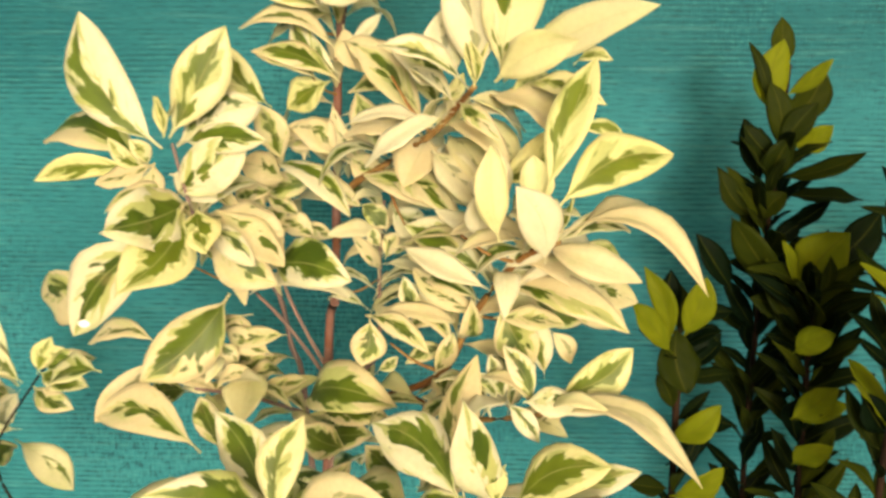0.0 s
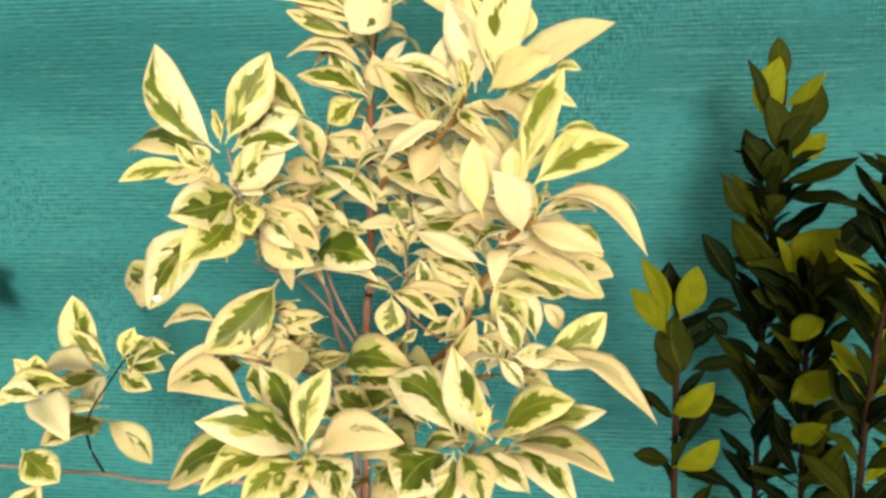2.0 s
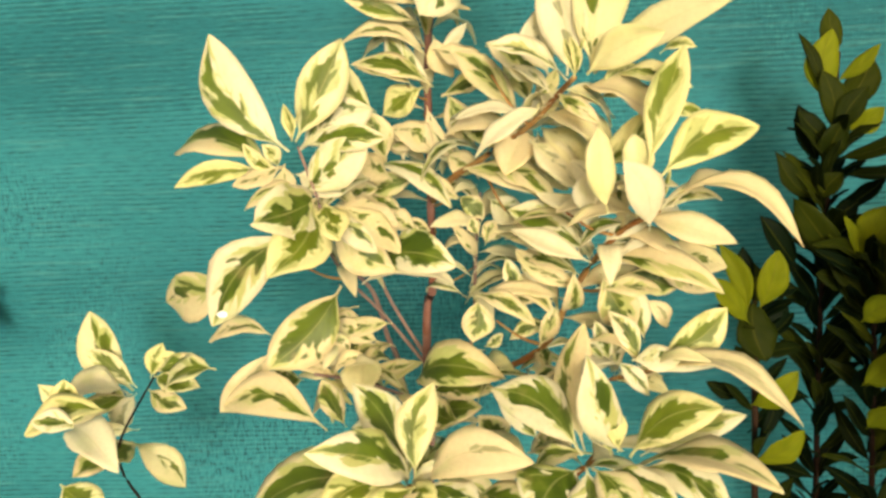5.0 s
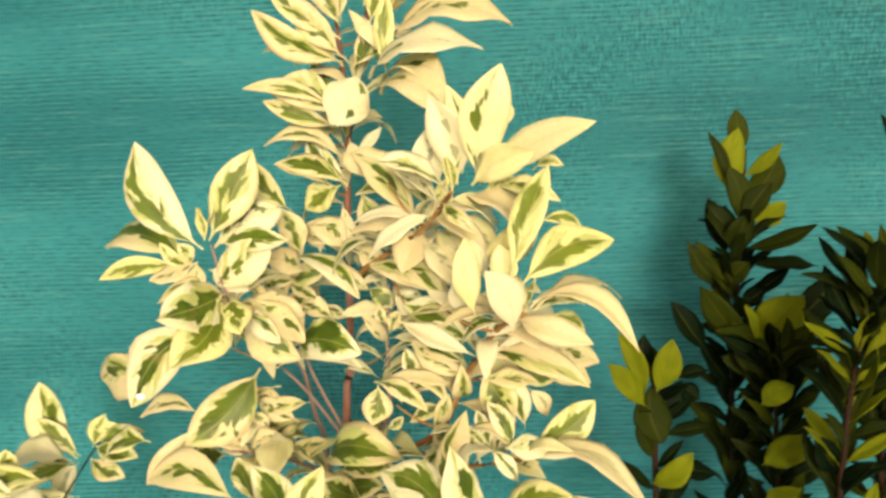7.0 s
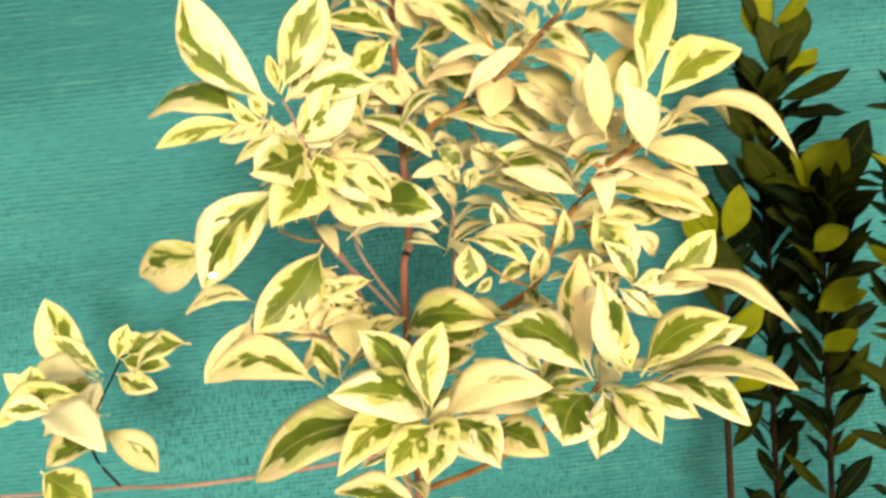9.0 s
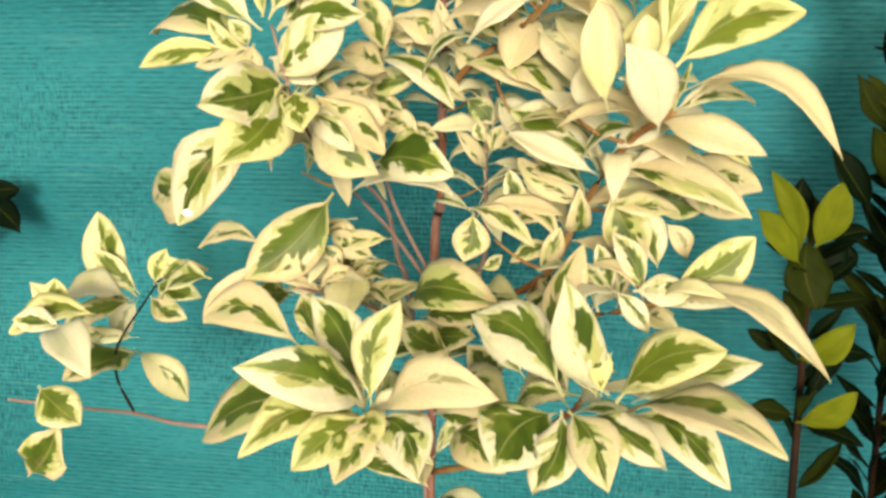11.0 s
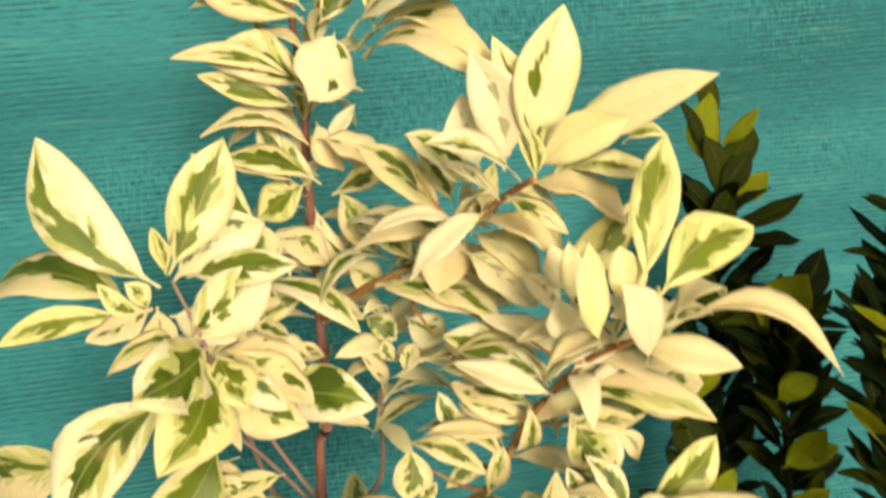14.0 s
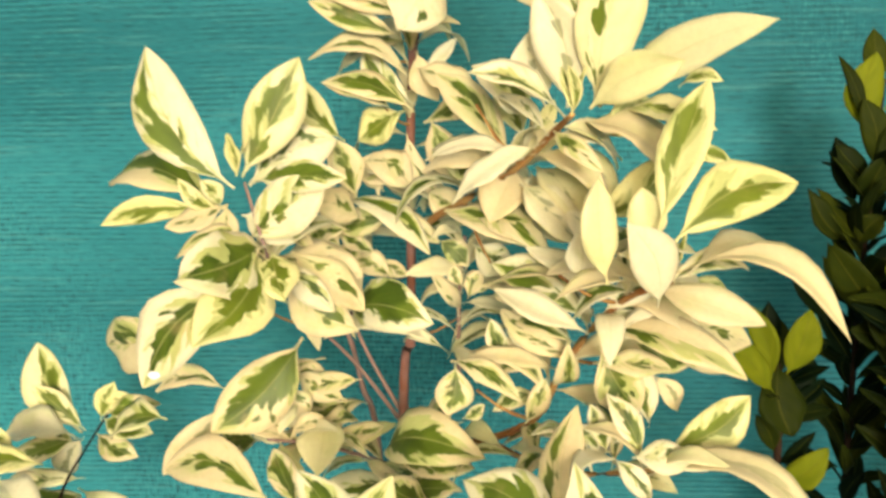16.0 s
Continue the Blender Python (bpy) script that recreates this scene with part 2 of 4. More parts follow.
tagged(mesh_object("wall_north", bm, CLOTH), "turquoise woven shade cloth stretched as a screen", "screen", kind="structure")


# plants
def plant(name, label, at, category="shrub"):
    return tagged(placed(new(name), at), label, category)


def placed(ob, at):
    ob.location = at
    return ob


def curve_points(points, steps):
    """A smooth line through the given points."""
    pts = [Vector(p) for p in points]
    pts = [2 * pts[0] - pts[1], *pts, 2 * pts[-1] - pts[-2]]
    line = []
    for a, b, c, d in zip(pts, pts[1:], pts[2:], pts[3:]):
        for k in range(steps):
            t = k / steps
            line.append(0.5 * (2 * b + (c - a) * t + (2 * a - 5 * b + 4 * c - d) * t * t + (3 * b - a - 3 * c + d) * t ** 3))
    return line + [pts[-2]]


def stem(parent, name, points, thick, thin, material=None, label=""):
    """A tapered, slightly knotty stem along a smooth line."""
    line = curve_points(points, 6)
    bm = bmesh.new()
    rings, ring_count = [], 9
    for k, p in enumerate(line):
        along = (line[min(k + 1, len(line) - 1)] - line[max(k - 1, 0)]).normalized()
        side = along.orthogonal().normalized()
        other = along.cross(side)
        f = k / (len(line) - 1)
        radius = (thick + (thin - thick) * f) * (1 + 0.16 * noise.noise(p * 60.0)) * (1.10 if k % 5 == 2 else 1.0)
        rings.append([bm.verts.new(p + radius * (side * math.cos(q) + other * math.sin(q)) - parent.location)
                      for q in (2 * math.pi * m / ring_count for m in range(ring_count))])
    for a, b in zip(rings, rings[1:]):
        for m in range(ring_count):
            bm.faces.new((a[m], a[(m + 1) % ring_count], b[(m + 1) % ring_count], b[m]))
    bm.faces.new(rings[0][::-1])
    bm.faces.new(rings[-1])
    bmesh.ops.recalc_face_normals(bm, faces=bm.faces)
    return mesh_object(name, bm, material or BARK, parent, label)


TINTS = {0: (0.20, 0.08), 1: (0.85, 0.0), 2: (0.12, 0.60), 3: (0.0, 0.0), 4: (0.5, 0.0)}
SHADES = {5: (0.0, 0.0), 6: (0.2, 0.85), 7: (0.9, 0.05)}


def leaf(parent, base, tip, width, facing, bend=0.1, green=0.4, tint=0, into=None, side=None):
    """One leaf from its stalk to its tip. facing: the way its upper side looks; bend: how far it arches over; side: how far the green lies off the midrib."""
    base, tip, up = Vector(base), Vector(tip), Vector(facing)
    chord = tip - base
    length = chord.length
    along = chord / length
    up = (up - along * up.dot(along)).normalized()
    across = along.cross(up)
    long_steps, half_steps = 14, 3
    fold, wave, twist = rng.uniform(0.15, 0.55), rng.uniform(0.015, 0.07), rng.uniform(-0.4, 0.4)
    skew, phase, blunt, curl = rng.uniform(-0.13, 0.13), rng.uniform(0, 6.3), rng.uniform(0.70, 0.95), rng.uniform(0.0, 0.10)
    hook = rng.uniform(0.02, 0.12) * (1 - min(1.0, abs(along.z) * 1.4)) if tint < 5 else 0.0
    thickness = 0.00035
    bm = bmesh.new() if into is None else into
    uv = bm.loops.layers.uv.get("uv") or bm.loops.layers.uv.new("uv")
    shade = bm.verts.layers.float_color.get("tone") or bm.verts.layers.float_color.new("tone")
    yellow, pink = (SHADES if tint > 4 else TINTS)[tint]
    tone = (green, min(1, max(0, yellow + rng.uniform(-0.1, 0.1))), min(1, max(0, pink + rng.uniform(-0.1, 0.1))), rng.random() if side is None else (rng.randrange(36) + 0.5 + side) / 37)
    layers, places, faces = [], {}, []
    for under in (0, 1):
        grid = []
        for i in range(long_steps + 1):
            u = i / long_steps - 0.11 * math.sin(2 * math.pi * i / long_steps)
            blade = max(0.0, (u - 0.09) / 0.91)
            shape = (math.sin(math.pi * blade ** 1.02) ** blunt) * (1.0 - 0.15 * max(0.0, (u - 0.86) / 0.14)) if 0 < blade < 1 else 0.0
            half = 0.45 * width * max(shape, 0.045 * (1 - u) + 0.006)
            middle = base + along * (u * length) + up * (length * (bend * 4 * u * (1 - u) - curl * max(0.0, u - 0.6) ** 2 * 4 * (1 - u))) + across * (skew * length * math.sin(math.pi * u)) + Vector((0, 0, hook * length * 4 * u * (1 - u)))
            turn = twist * (u - 0.4)
            a, n = across * math.cos(turn) + up * math.sin(turn), up * math.cos(turn) - across * math.sin(turn)
            row = []
            for j in range(-half_steps, half_steps + 1):
                v = j / half_steps
                ripple = wave * width * math.sin(u * 15 + phase + (2.0 if v > 0 else 0.0)) * v * v
                lift = fold * half * abs(v) - 0.18 * half * v * v + ripple
                p = middle + a * (v * half) + n * (lift - under * thickness - 0.0004 * under * (1 - abs(v)))
                vert = bm.verts.new(p - parent.location)
                vert[shade] = tone
                places[vert] = (u, 0.5 + 0.5 * v)
                row.append(vert)
            grid.append(row)
        layers.append(grid)
    top, low = layers
    for i in range(long_steps):
        for j in range(2 * half_steps):
            faces.append(bm.faces.new((top[i][j], top[i][j + 1], top[i + 1][j + 1], top[i + 1][j])))
            faces.append(bm.faces.new((low[i][j], low[i + 1][j], low[i + 1][j + 1], low[i][j + 1])))
        for j in (0, 2 * half_steps):
            faces.append(bm.faces.new((top[i][j], top[i + 1][j], low[i + 1][j], low[i][j])))
    for face in faces:
        for loop in face.loops:
            loop[uv].uv = places[loop.vert]
    if into is not None:
        return None
    bmesh.ops.recalc_face_normals(bm, faces=bm.faces)
    return mesh_object("leaf", bm, DARK if tint > 4 else VARIEGATED, parent)


shrub = plant("variegated_shrub", "tall ficus shrub with cream-edged green variegated leaves", (-0.14, 0.75, 0.0))
trunk = stem(shrub, "trunk", [(-0.14, 0.75, -0.02), (-0.14, 0.74, 0.5), (-0.128, 0.722, 0.93), (-0.117, 0.70, 1.0), (-0.114, 0.697, 1.1), (-0.110, 0.697, 1.2), (-0.095, 0.685, 1.26), (-0.076, 0.68, 1.36), (-0.066, 0.68, 1.42)], 0.0040, 0.0021)
stem(shrub, "branch", [(-0.1105, 0.697, 1.19), (-0.110, 0.692, 1.25), (-0.113, 0.682, 1.32), (-0.112, 0.68, 1.42)], 0.0026, 0.0018, BARK)
stem(shrub, "branch", [(-0.113, 0.697, 1.07), (-0.091, 0.64, 1.092), (-0.067, 0.605, 1.107), (-0.031, 0.57, 1.13), (-0.013, 0.54, 1.148), (-0.003, 0.505, 1.158)], 0.0026, 0.0016, TWIG)
stem(shrub, "branch", [(-0.126, 0.72, 0.90), (-0.07, 0.66, 0.93), (-0.026, 0.60, 0.968), (-0.004, 0.575, 1.014), (0.022, 0.53, 1.057), (0.044, 0.49, 1.076)], 0.0032, 0.0016, TWIG)
stem(shrub, "branch", [(-0.126, 0.72, 0.92), (-0.164, 0.73, 0.966), (-0.191, 0.71, 1.004), (-0.19, 0.62, 1.05), (-0.172, 0.534, 1.084), (-0.187, 0.546, 1.124)], 0.0017, 0.0009, GREY_BARK)
stem(shrub, "branch", [(-0.132, 0.73, 0.80), (-0.13, 0.62, 0.83), (-0.118, 0.50, 0.885), (-0.114, 0.475, 0.912)], 0.0029, 0.0016, TWIG)
stem(shrub, "branch", [(-0.132, 0.73, 0.76), (-0.07, 0.63, 0.82), (-0.01, 0.52, 0.90), (0.006, 0.50, 0.925)], 0.0029, 0.0016, TWIG)
stem(shrub, "branch", [(-0.06, 0.65, 0.937), (-0.01, 0.56, 0.95), (0.047, 0.50, 0.976)], 0.0020, 0.0014, TWIG)
stem(shrub, "branch", [(-0.129, 0.722, 0.895), (-0.105, 0.712, 0.925), (-0.084, 0.70, 0.952), (-0.080, 0.685, 1.0), (-0.076, 0.66, 1.04), (-0.07, 0.64, 1.08)], 0.0020, 0.0012, GREY_BARK)
stem(shrub, "branch", [(-0.139, 0.744, 0.70), (-0.157, 0.763, 0.895), (-0.169, 0.767, 0.938), (-0.183, 0.785, 0.977), (-0.20, 0.78, 1.0)], 0.0028, 0.0016, GREY_BARK)
stem(shrub, "branch", [(-0.128, 0.722, 0.93), (-0.145, 0.73, 0.955), (-0.163, 0.74, 0.985), (-0.168, 0.73, 1.01)], 0.0018, 0.0012, GREY_BARK)
stem(shrub, "branch", [(-0.132, 0.73, 0.80), (-0.298, 0.66, 0.817), (-0.401, 0.72, 0.798), (-0.458, 0.73, 0.795), (-0.52, 0.71, 0.807)], 0.0019, 0.0013, GREY_BARK)
stem(shrub, "branch", [(-0.401, 0.72, 0.798), (-0.428, 0.74, 0.822), (-0.431, 0.75, 0.85), (-0.415, 0.78, 0.888), (-0.403, 0.79, 0.908)], 0.0013, 0.0010, DARK_BARK)


def water_drop(base, tip, facing, bend):
    """A small drop that lies near a leaf's tip; its glint is put into the white colour."""
    base, tip, up = Vector(base), Vector(tip), Vector(facing)
    chord = tip - base
    along = chord.normalized()
    up = (up - along * up.dot(along)).normalized()
    at = base + chord * 0.86 + up * (bend * chord.length * 4 * 0.86 * 0.14 + 0.0012)
    bm = bmesh.new()
    turn = up.to_track_quat("Z", "Y").to_matrix().to_4x4()
    bmesh.ops.create_uvsphere(bm, u_segments=14, v_segments=9, radius=1.0, matrix=Matrix.Translation(at) @ turn @ Matrix.Diagonal((0.0042, 0.0026, 0.0017, 1)))
    n = Nodes("glint_white_drop")
    # opaque white stands in for the drop's bright glint
    n.put(rgb(0.86, 0.87, 0.86), n.shader.inputs["Base Color"])
    n.shader.inputs["Roughness"].default_value = 0.08
    return tagged(mesh_object("water_drop", bm, n.material), "small water drop on a leaf, its glint given as white colour", "water drop")


stem(shrub, "branch", [(-0.13, 0.727, 0.83), (-0.128, 0.722, 0.88), (-0.17, 0.66, 0.925), (-0.205, 0.62, 0.945)], 0.0018, 0.0013, GREY_BARK)
for k in range(14):
    foot = Vector((-0.112, 0.697, 1.0 + 0.022 * k))
    turn = k * 2.4
    end = foot + Vector((math.cos(turn) * 0.030, math.sin(turn) * 0.030, 0.012))
    stem(shrub, "twig", [foot, foot.lerp(end, 0.5) + Vector((0, 0, -0.003)), end], 0.0011, 0.0006, TWIG)
for foot, end in (((-0.031, 0.57, 1.13), (-0.055, 0.56, 1.165)), ((-0.067, 0.605, 1.107), (-0.050, 0.59, 1.07)), ((-0.004, 0.575, 1.014), (0.030, 0.56, 1.02)), ((0.022, 0.53, 1.057), (-0.010, 0.515, 1.075)), ((-0.026, 0.60, 0.968), (-0.060, 0.59, 0.99)), ((-0.191, 0.71, 1.004), (-0.225, 0.69, 1.02))):
    foot, end = Vector(foot), Vector(end)
    stem(shrub, "twig", [foot, foot.lerp(end, 0.5) + Vector((0, 0, -0.003)), end], 0.0013, 0.0007, TWIG)
leaf(shrub, (-0.193, 0.545, 1.121), (-0.247, 0.560, 1.203), 0.040, (0.03, -0.98, 0.20), .05, .30, 3, side=.42)
leaf(shrub, (-0.188, 0.545, 1.127), (-0.153, 0.550, 1.194), 0.037, (0.15, -0.99, -0.01), .03, .42, 4, side=0)
leaf(shrub, (-0.189, 0.560, 1.121), (-0.138, 0.570, 1.147), 0.036, (0.10, -0.98, 0.17), .06, .12, 3, side=.3)
leaf(shrub, (-0.179, 0.540, 1.125), (-0.122, 0.520, 1.127), 0.021, (-0.33, -0.94, 0.11), .05, .75, 3, side=.1)
leaf(shrub, (-0.184, 0.535, 1.092), (-0.135, 0.530, 1.128), 0.036, (-0.13, -0.99, 0.04), .05, .22, 3, side=.3)
leaf(shrub, (-0.204, 0.548, 1.109), (-0.295, 0.607, 1.122), 0.043, (-0.19, -0.48, 0.86), .10, .42, 2, side=-.2)
leaf(shrub, (-0.208, 0.548, 1.106), (-0.277, 0.550, 1.100), 0.018, (-0.02, -0.99, -0.10), .05, .40, 1, side=0)
leaf(shrub, (-0.201, 0.545, 1.108), (-0.220, 0.530, 1.128), 0.012, (0.53, -0.84, -0.12), .05, .2, 4, side=0)
leaf(shrub, (-0.172, 0.530, 1.090), (-0.199, 0.470, 1.081), 0.042, (0.84, -0.43, 0.32), .05, .55, 3, side=0)
leaf(shrub, (-0.172, 0.520, 1.084), (-0.191, 0.465, 1.048), 0.041, (0.50, -0.59, 0.63), .04, .42, 1, side=0)
leaf(shrub, (-0.190, 0.545, 1.066), (-0.260, 0.555, 1.000), 0.046, (-0.14, -0.99, -0.00), .05, .40, 3, side=.1)
leaf(shrub, (-0.168, 0.530, 1.086), (-0.153, 0.500, 1.065), 0.029, (0.05, -0.56, 0.83), .03, .3, 1, side=0)
leaf(shrub, (-0.166, 0.560, 1.082), (-0.123, 0.560, 1.047), 0.030, (0.39, -0.78, 0.48), .10, .10, 2, side=.3)
leaf(shrub, (-0.172, 0.550, 1.078), (-0.136, 0.540, 1.050), 0.019, (-0.04, -0.96, 0.29), .06, .22, 3, side=.3)
leaf(shrub, (-0.252, 0.600, 1.021), (-0.339, 0.670, 0.997), 0.046, (-0.63, -0.78, 0.00), .06, .36, 2, side=-.3)
leaf(shrub, (-0.183, 0.640, 1.011), (-0.241, 0.610, 0.952), 0.049, (0.34, -0.93, 0.14), .03, .72, 2, side=0)
leaf(shrub, (-0.250, 0.660, 0.957), (-0.294, 0.650, 0.906), 0.036, (0.17, -0.98, 0.05), .08, .05, 2, side=0)
leaf(shrub, (-0.247, 0.660, 0.967), (-0.310, 0.680, 0.959), 0.020, (-0.31, -0.72, 0.62), .10, .1, 2, side=0)
leaf(shrub, (-0.202, 0.650, 0.971), (-0.183, 0.650, 0.950), 0.019, (0.28, -0.93, 0.25), .08, .1, 2, side=.2)
leaf(shrub, (-0.169, 0.680, 0.962), (-0.193, 0.680, 0.947), 0.016, (-0.03, -1.00, 0.05), .08, .6, 2, side=0)
leaf(shrub, (-0.189, 0.580, 0.913), (-0.284, 0.630, 0.918), 0.039, (-0.39, -0.79, 0.47), .06, .14, 2, side=0)
leaf(shrub, (-0.224, 0.660, 0.929), (-0.256, 0.660, 0.923), 0.024, (-0.02, -0.99, 0.12), .05, .85, 2, side=0)
leaf(shrub, (-0.178, 0.680, 0.986), (-0.224, 0.680, 0.950), 0.018, (-0.37, -0.80, 0.48), .2, .2, 2, side=0)
leaf(shrub, (-0.160, 0.680, 0.954), (-0.193, 0.680, 0.938), 0.018, (-0.14, -0.95, 0.29), .1, .5, 2, side=0)
leaf(shrub, (-0.225, 0.660, 0.959), (-0.187, 0.660, 0.941), 0.020, (0.08, -0.98, 0.17), .1, .1, 2, side=.3)
leaf(shrub, (-0.113, 0.470, 0.919), (-0.165, 0.420, 0.955), 0.036, (0.76, -0.51, 0.39), .20, .45, 3, side=-.3)
leaf(shrub, (-0.113, 0.470, 0.919), (-0.151, 0.500, 0.972), 0.032, (-0.15, -0.90, 0.40), .04, .6, 3, side=-.1)
leaf(shrub, (-0.108, 0.465, 0.921), (-0.097, 0.490, 0.974), 0.029, (0.01, -0.91, 0.43), .04, .28, 4, side=.1)
leaf(shrub, (-0.109, 0.480, 0.912), (-0.072, 0.500, 0.944), 0.023, (0.30, -0.93, 0.24), .05, .7, 2, side=0)
leaf(shrub, (-0.105, 0.470, 0.913), (-0.036, 0.440, 0.939), 0.033, (-0.50, -0.73, 0.47), .14, .05, 2, side=.2)
leaf(shrub, (-0.116, 0.470, 0.913), (-0.235, 0.520, 0.870), 0.049, (-0.48, -0.57, 0.66), .10, .45, 2, side=-.1)
leaf(shrub, (-0.110, 0.460, 0.917), (-0.165, 0.420, 0.908), 0.030, (0.30, -0.58, 0.76), .10, .5, 1, side=0)
leaf(shrub, (-0.110, 0.460, 0.920), (-0.095, 0.430, 0.916), 0.024, (-0.48, -0.35, 0.81), .05, .2, 1, side=0)
leaf(shrub, (-0.168, 0.600, 0.923), (-0.169, 0.640, 0.952), 0.037, (-0.04, -0.59, 0.81), .06, .0, 4, side=0)
leaf(shrub, (-0.174, 0.580, 0.915), (-0.195, 0.600, 0.946), 0.021, (0.01, -0.84, 0.55), .05, .65, 2, side=0)
leaf(shrub, (-0.007, 0.475, 0.930), (-0.063, 0.520, 0.960), 0.038, (-0.29, -0.76, 0.59), .04, .5, 3, side=-.1)
leaf(shrub, (-0.005, 0.480, 0.931), (0.000, 0.525, 1.002), 0.027, (-0.23, -0.81, 0.53), .05, .12, 2, side=.4)
leaf(shrub, (0.017, 0.470, 0.934), (-0.005, 0.440, 1.003), 0.029, (0.34, -0.90, -0.28), .12, .28, 3, side=-.3)
leaf(shrub, (0.020, 0.460, 0.934), (0.070, 0.440, 0.970), 0.033, (-0.59, -0.66, 0.46), .06, .55, 1, side=0)
leaf(shrub, (0.028, 0.475, 0.929), (0.090, 0.470, 0.955), 0.023, (-0.33, -0.69, 0.64), .08, .35, 3, side=.2)
leaf(shrub, (0.023, 0.460, 0.927), (0.092, 0.400, 0.937), 0.039, (-0.18, -0.04, 0.98), .14, .15, 2, side=.2)
leaf(shrub, (0.031, 0.520, 0.960), (0.121, 0.465, 0.949), 0.025, (-0.08, -0.32, 0.94), .18, .04, 2, side=0)
leaf(shrub, (0.013, 0.455, 0.939), (0.004, 0.450, 0.971), 0.016, (0.06, -0.99, -0.14), .05, .1, 1, side=0)
leaf(shrub, (-0.009, 0.460, 0.927), (-0.036, 0.420, 0.912), 0.047, (0.21, -0.46, 0.86), .05, .8, 3, side=0)
leaf(shrub, (0.004, 0.455, 0.928), (0.044, 0.420, 0.918), 0.024, (-0.27, -0.54, 0.80), .06, .45, 3, side=0)
leaf(shrub, (-0.032, 0.520, 0.923), (-0.059, 0.520, 0.954), 0.017, (0.06, -1.00, 0.05), .06, .2, 3, side=0)
leaf(shrub, (-0.116, 0.620, 0.913), (-0.074, 0.600, 0.922), 0.026, (-0.44, -0.64, 0.64), .08, .75, 2, side=0)
leaf(shrub, (-0.127, 0.640, 0.930), (-0.055, 0.580, 0.949), 0.045, (-0.59, -0.51, 0.63), .20, .6, 2, side=-.1)
leaf(shrub, (0.046, 0.520, 0.980), (0.091, 0.525, 1.008), 0.029, (0.05, -0.99, 0.09), .04, .45, 1, side=0)
leaf(shrub, (0.027, 0.500, 0.982), (0.057, 0.500, 0.980), 0.021, (0.04, -0.81, 0.59), .08, .15, 3, side=.2)
leaf(shrub, (0.037, 0.520, 0.967), (0.083, 0.520, 0.972), 0.021, (-0.06, -0.81, 0.59), .08, .45, 3, side=0)
leaf(shrub, (0.041, 0.550, 0.981), (0.024, 0.550, 1.023), 0.020, (0.24, -0.96, 0.10), .08, .35, 3, side=.2)
leaf(shrub, (0.044, 0.560, 1.009), (0.058, 0.560, 0.988), 0.015, (0.20, -0.97, 0.13), .08, .05, 2, side=0)
leaf(shrub, (0.033, 0.510, 0.977), (0.015, 0.520, 1.010), 0.017, (0.07, -0.94, 0.33), .06, .45, 3, side=0)
leaf(shrub, (0.017, 0.500, 0.982), (0.036, 0.490, 0.962), 0.014, (-0.11, -0.93, 0.36), .06, .2, 3, side=0)
leaf(shrub, (0.013, 0.540, 1.041), (0.087, 0.515, 1.020), 0.030, (0.01, -0.63, 0.78), .15, .22, 2, side=-.3)
leaf(shrub, (0.015, 0.530, 1.039), (0.069, 0.530, 1.035), 0.032, (0.04, -0.80, 0.60), .10, .04, 3, side=0)
leaf(shrub, (0.052, 0.550, 1.064), (0.090, 0.550, 1.043), 0.014, (0.27, -0.83, 0.49), .08, .35, 1, side=0)
leaf(shrub, (0.009, 0.540, 1.021), (0.052, 0.540, 1.018), 0.019, (0.04, -0.78, 0.63), .10, .2, 2, side=0)
leaf(shrub, (0.006, 0.550, 1.041), (-0.048, 0.570, 1.073), 0.029, (-0.09, -0.91, 0.41), .08, .42, 3, side=.2)
leaf(shrub, (0.007, 0.540, 1.038), (-0.046, 0.550, 1.061), 0.020, (0.11, -0.80, 0.60), .10, .0, 3, side=0)
leaf(shrub, (0.002, 0.570, 1.015), (-0.044, 0.580, 1.043), 0.020, (0.06, -0.91, 0.42), .08, .1, 2, side=0)
leaf(shrub, (-0.018, 0.570, 1.078), (-0.076, 0.590, 1.101), 0.025, (-0.01, -0.77, 0.64), .08, .32, 2, side=-.2)
leaf(shrub, (-0.014, 0.580, 1.021), (-0.041, 0.580, 1.030), 0.013, (0.09, -0.96, 0.26), .08, .4, 3, side=0)
leaf(shrub, (-0.072, 0.580, 1.010), (-0.077, 0.575, 0.978), 0.027, (0.18, -0.98, 0.12), .05, .3, 2, side=0)
leaf(shrub, (-0.075, 0.580, 1.011), (-0.031, 0.560, 0.992), 0.018, (-0.04, -0.73, 0.68), .18, .3, 2, side=0)
leaf(shrub, (-0.018, 0.600, 0.982), (-0.051, 0.600, 0.973), 0.015, (-0.08, -0.95, 0.31), .08, .55, 2, side=0)
leaf(shrub, (0.042, 0.460, 1.085), (0.112, 0.435, 1.059), 0.021, (0.11, -0.55, 0.83), .20, .0, 2, side=0)
leaf(shrub, (0.051, 0.480, 1.081), (0.113, 0.550, 1.077), 0.020, (0.33, -0.24, 0.91), .06, .0, 2, side=0)
leaf(shrub, (0.042, 0.470, 1.097), (0.103, 0.492, 1.123), 0.033, (0.17, -0.91, 0.37), .04, .38, 1, side=-.1)
leaf(shrub, (0.035, 0.470, 1.102), (0.062, 0.495, 1.174), 0.026, (-0.19, -0.90, 0.39), .03, .32, 1, side=.2)
leaf(shrub, (0.036, 0.475, 1.066), (0.020, 0.455, 1.109), 0.028, (0.43, -0.87, -0.25), .08, .0, 3, side=0)
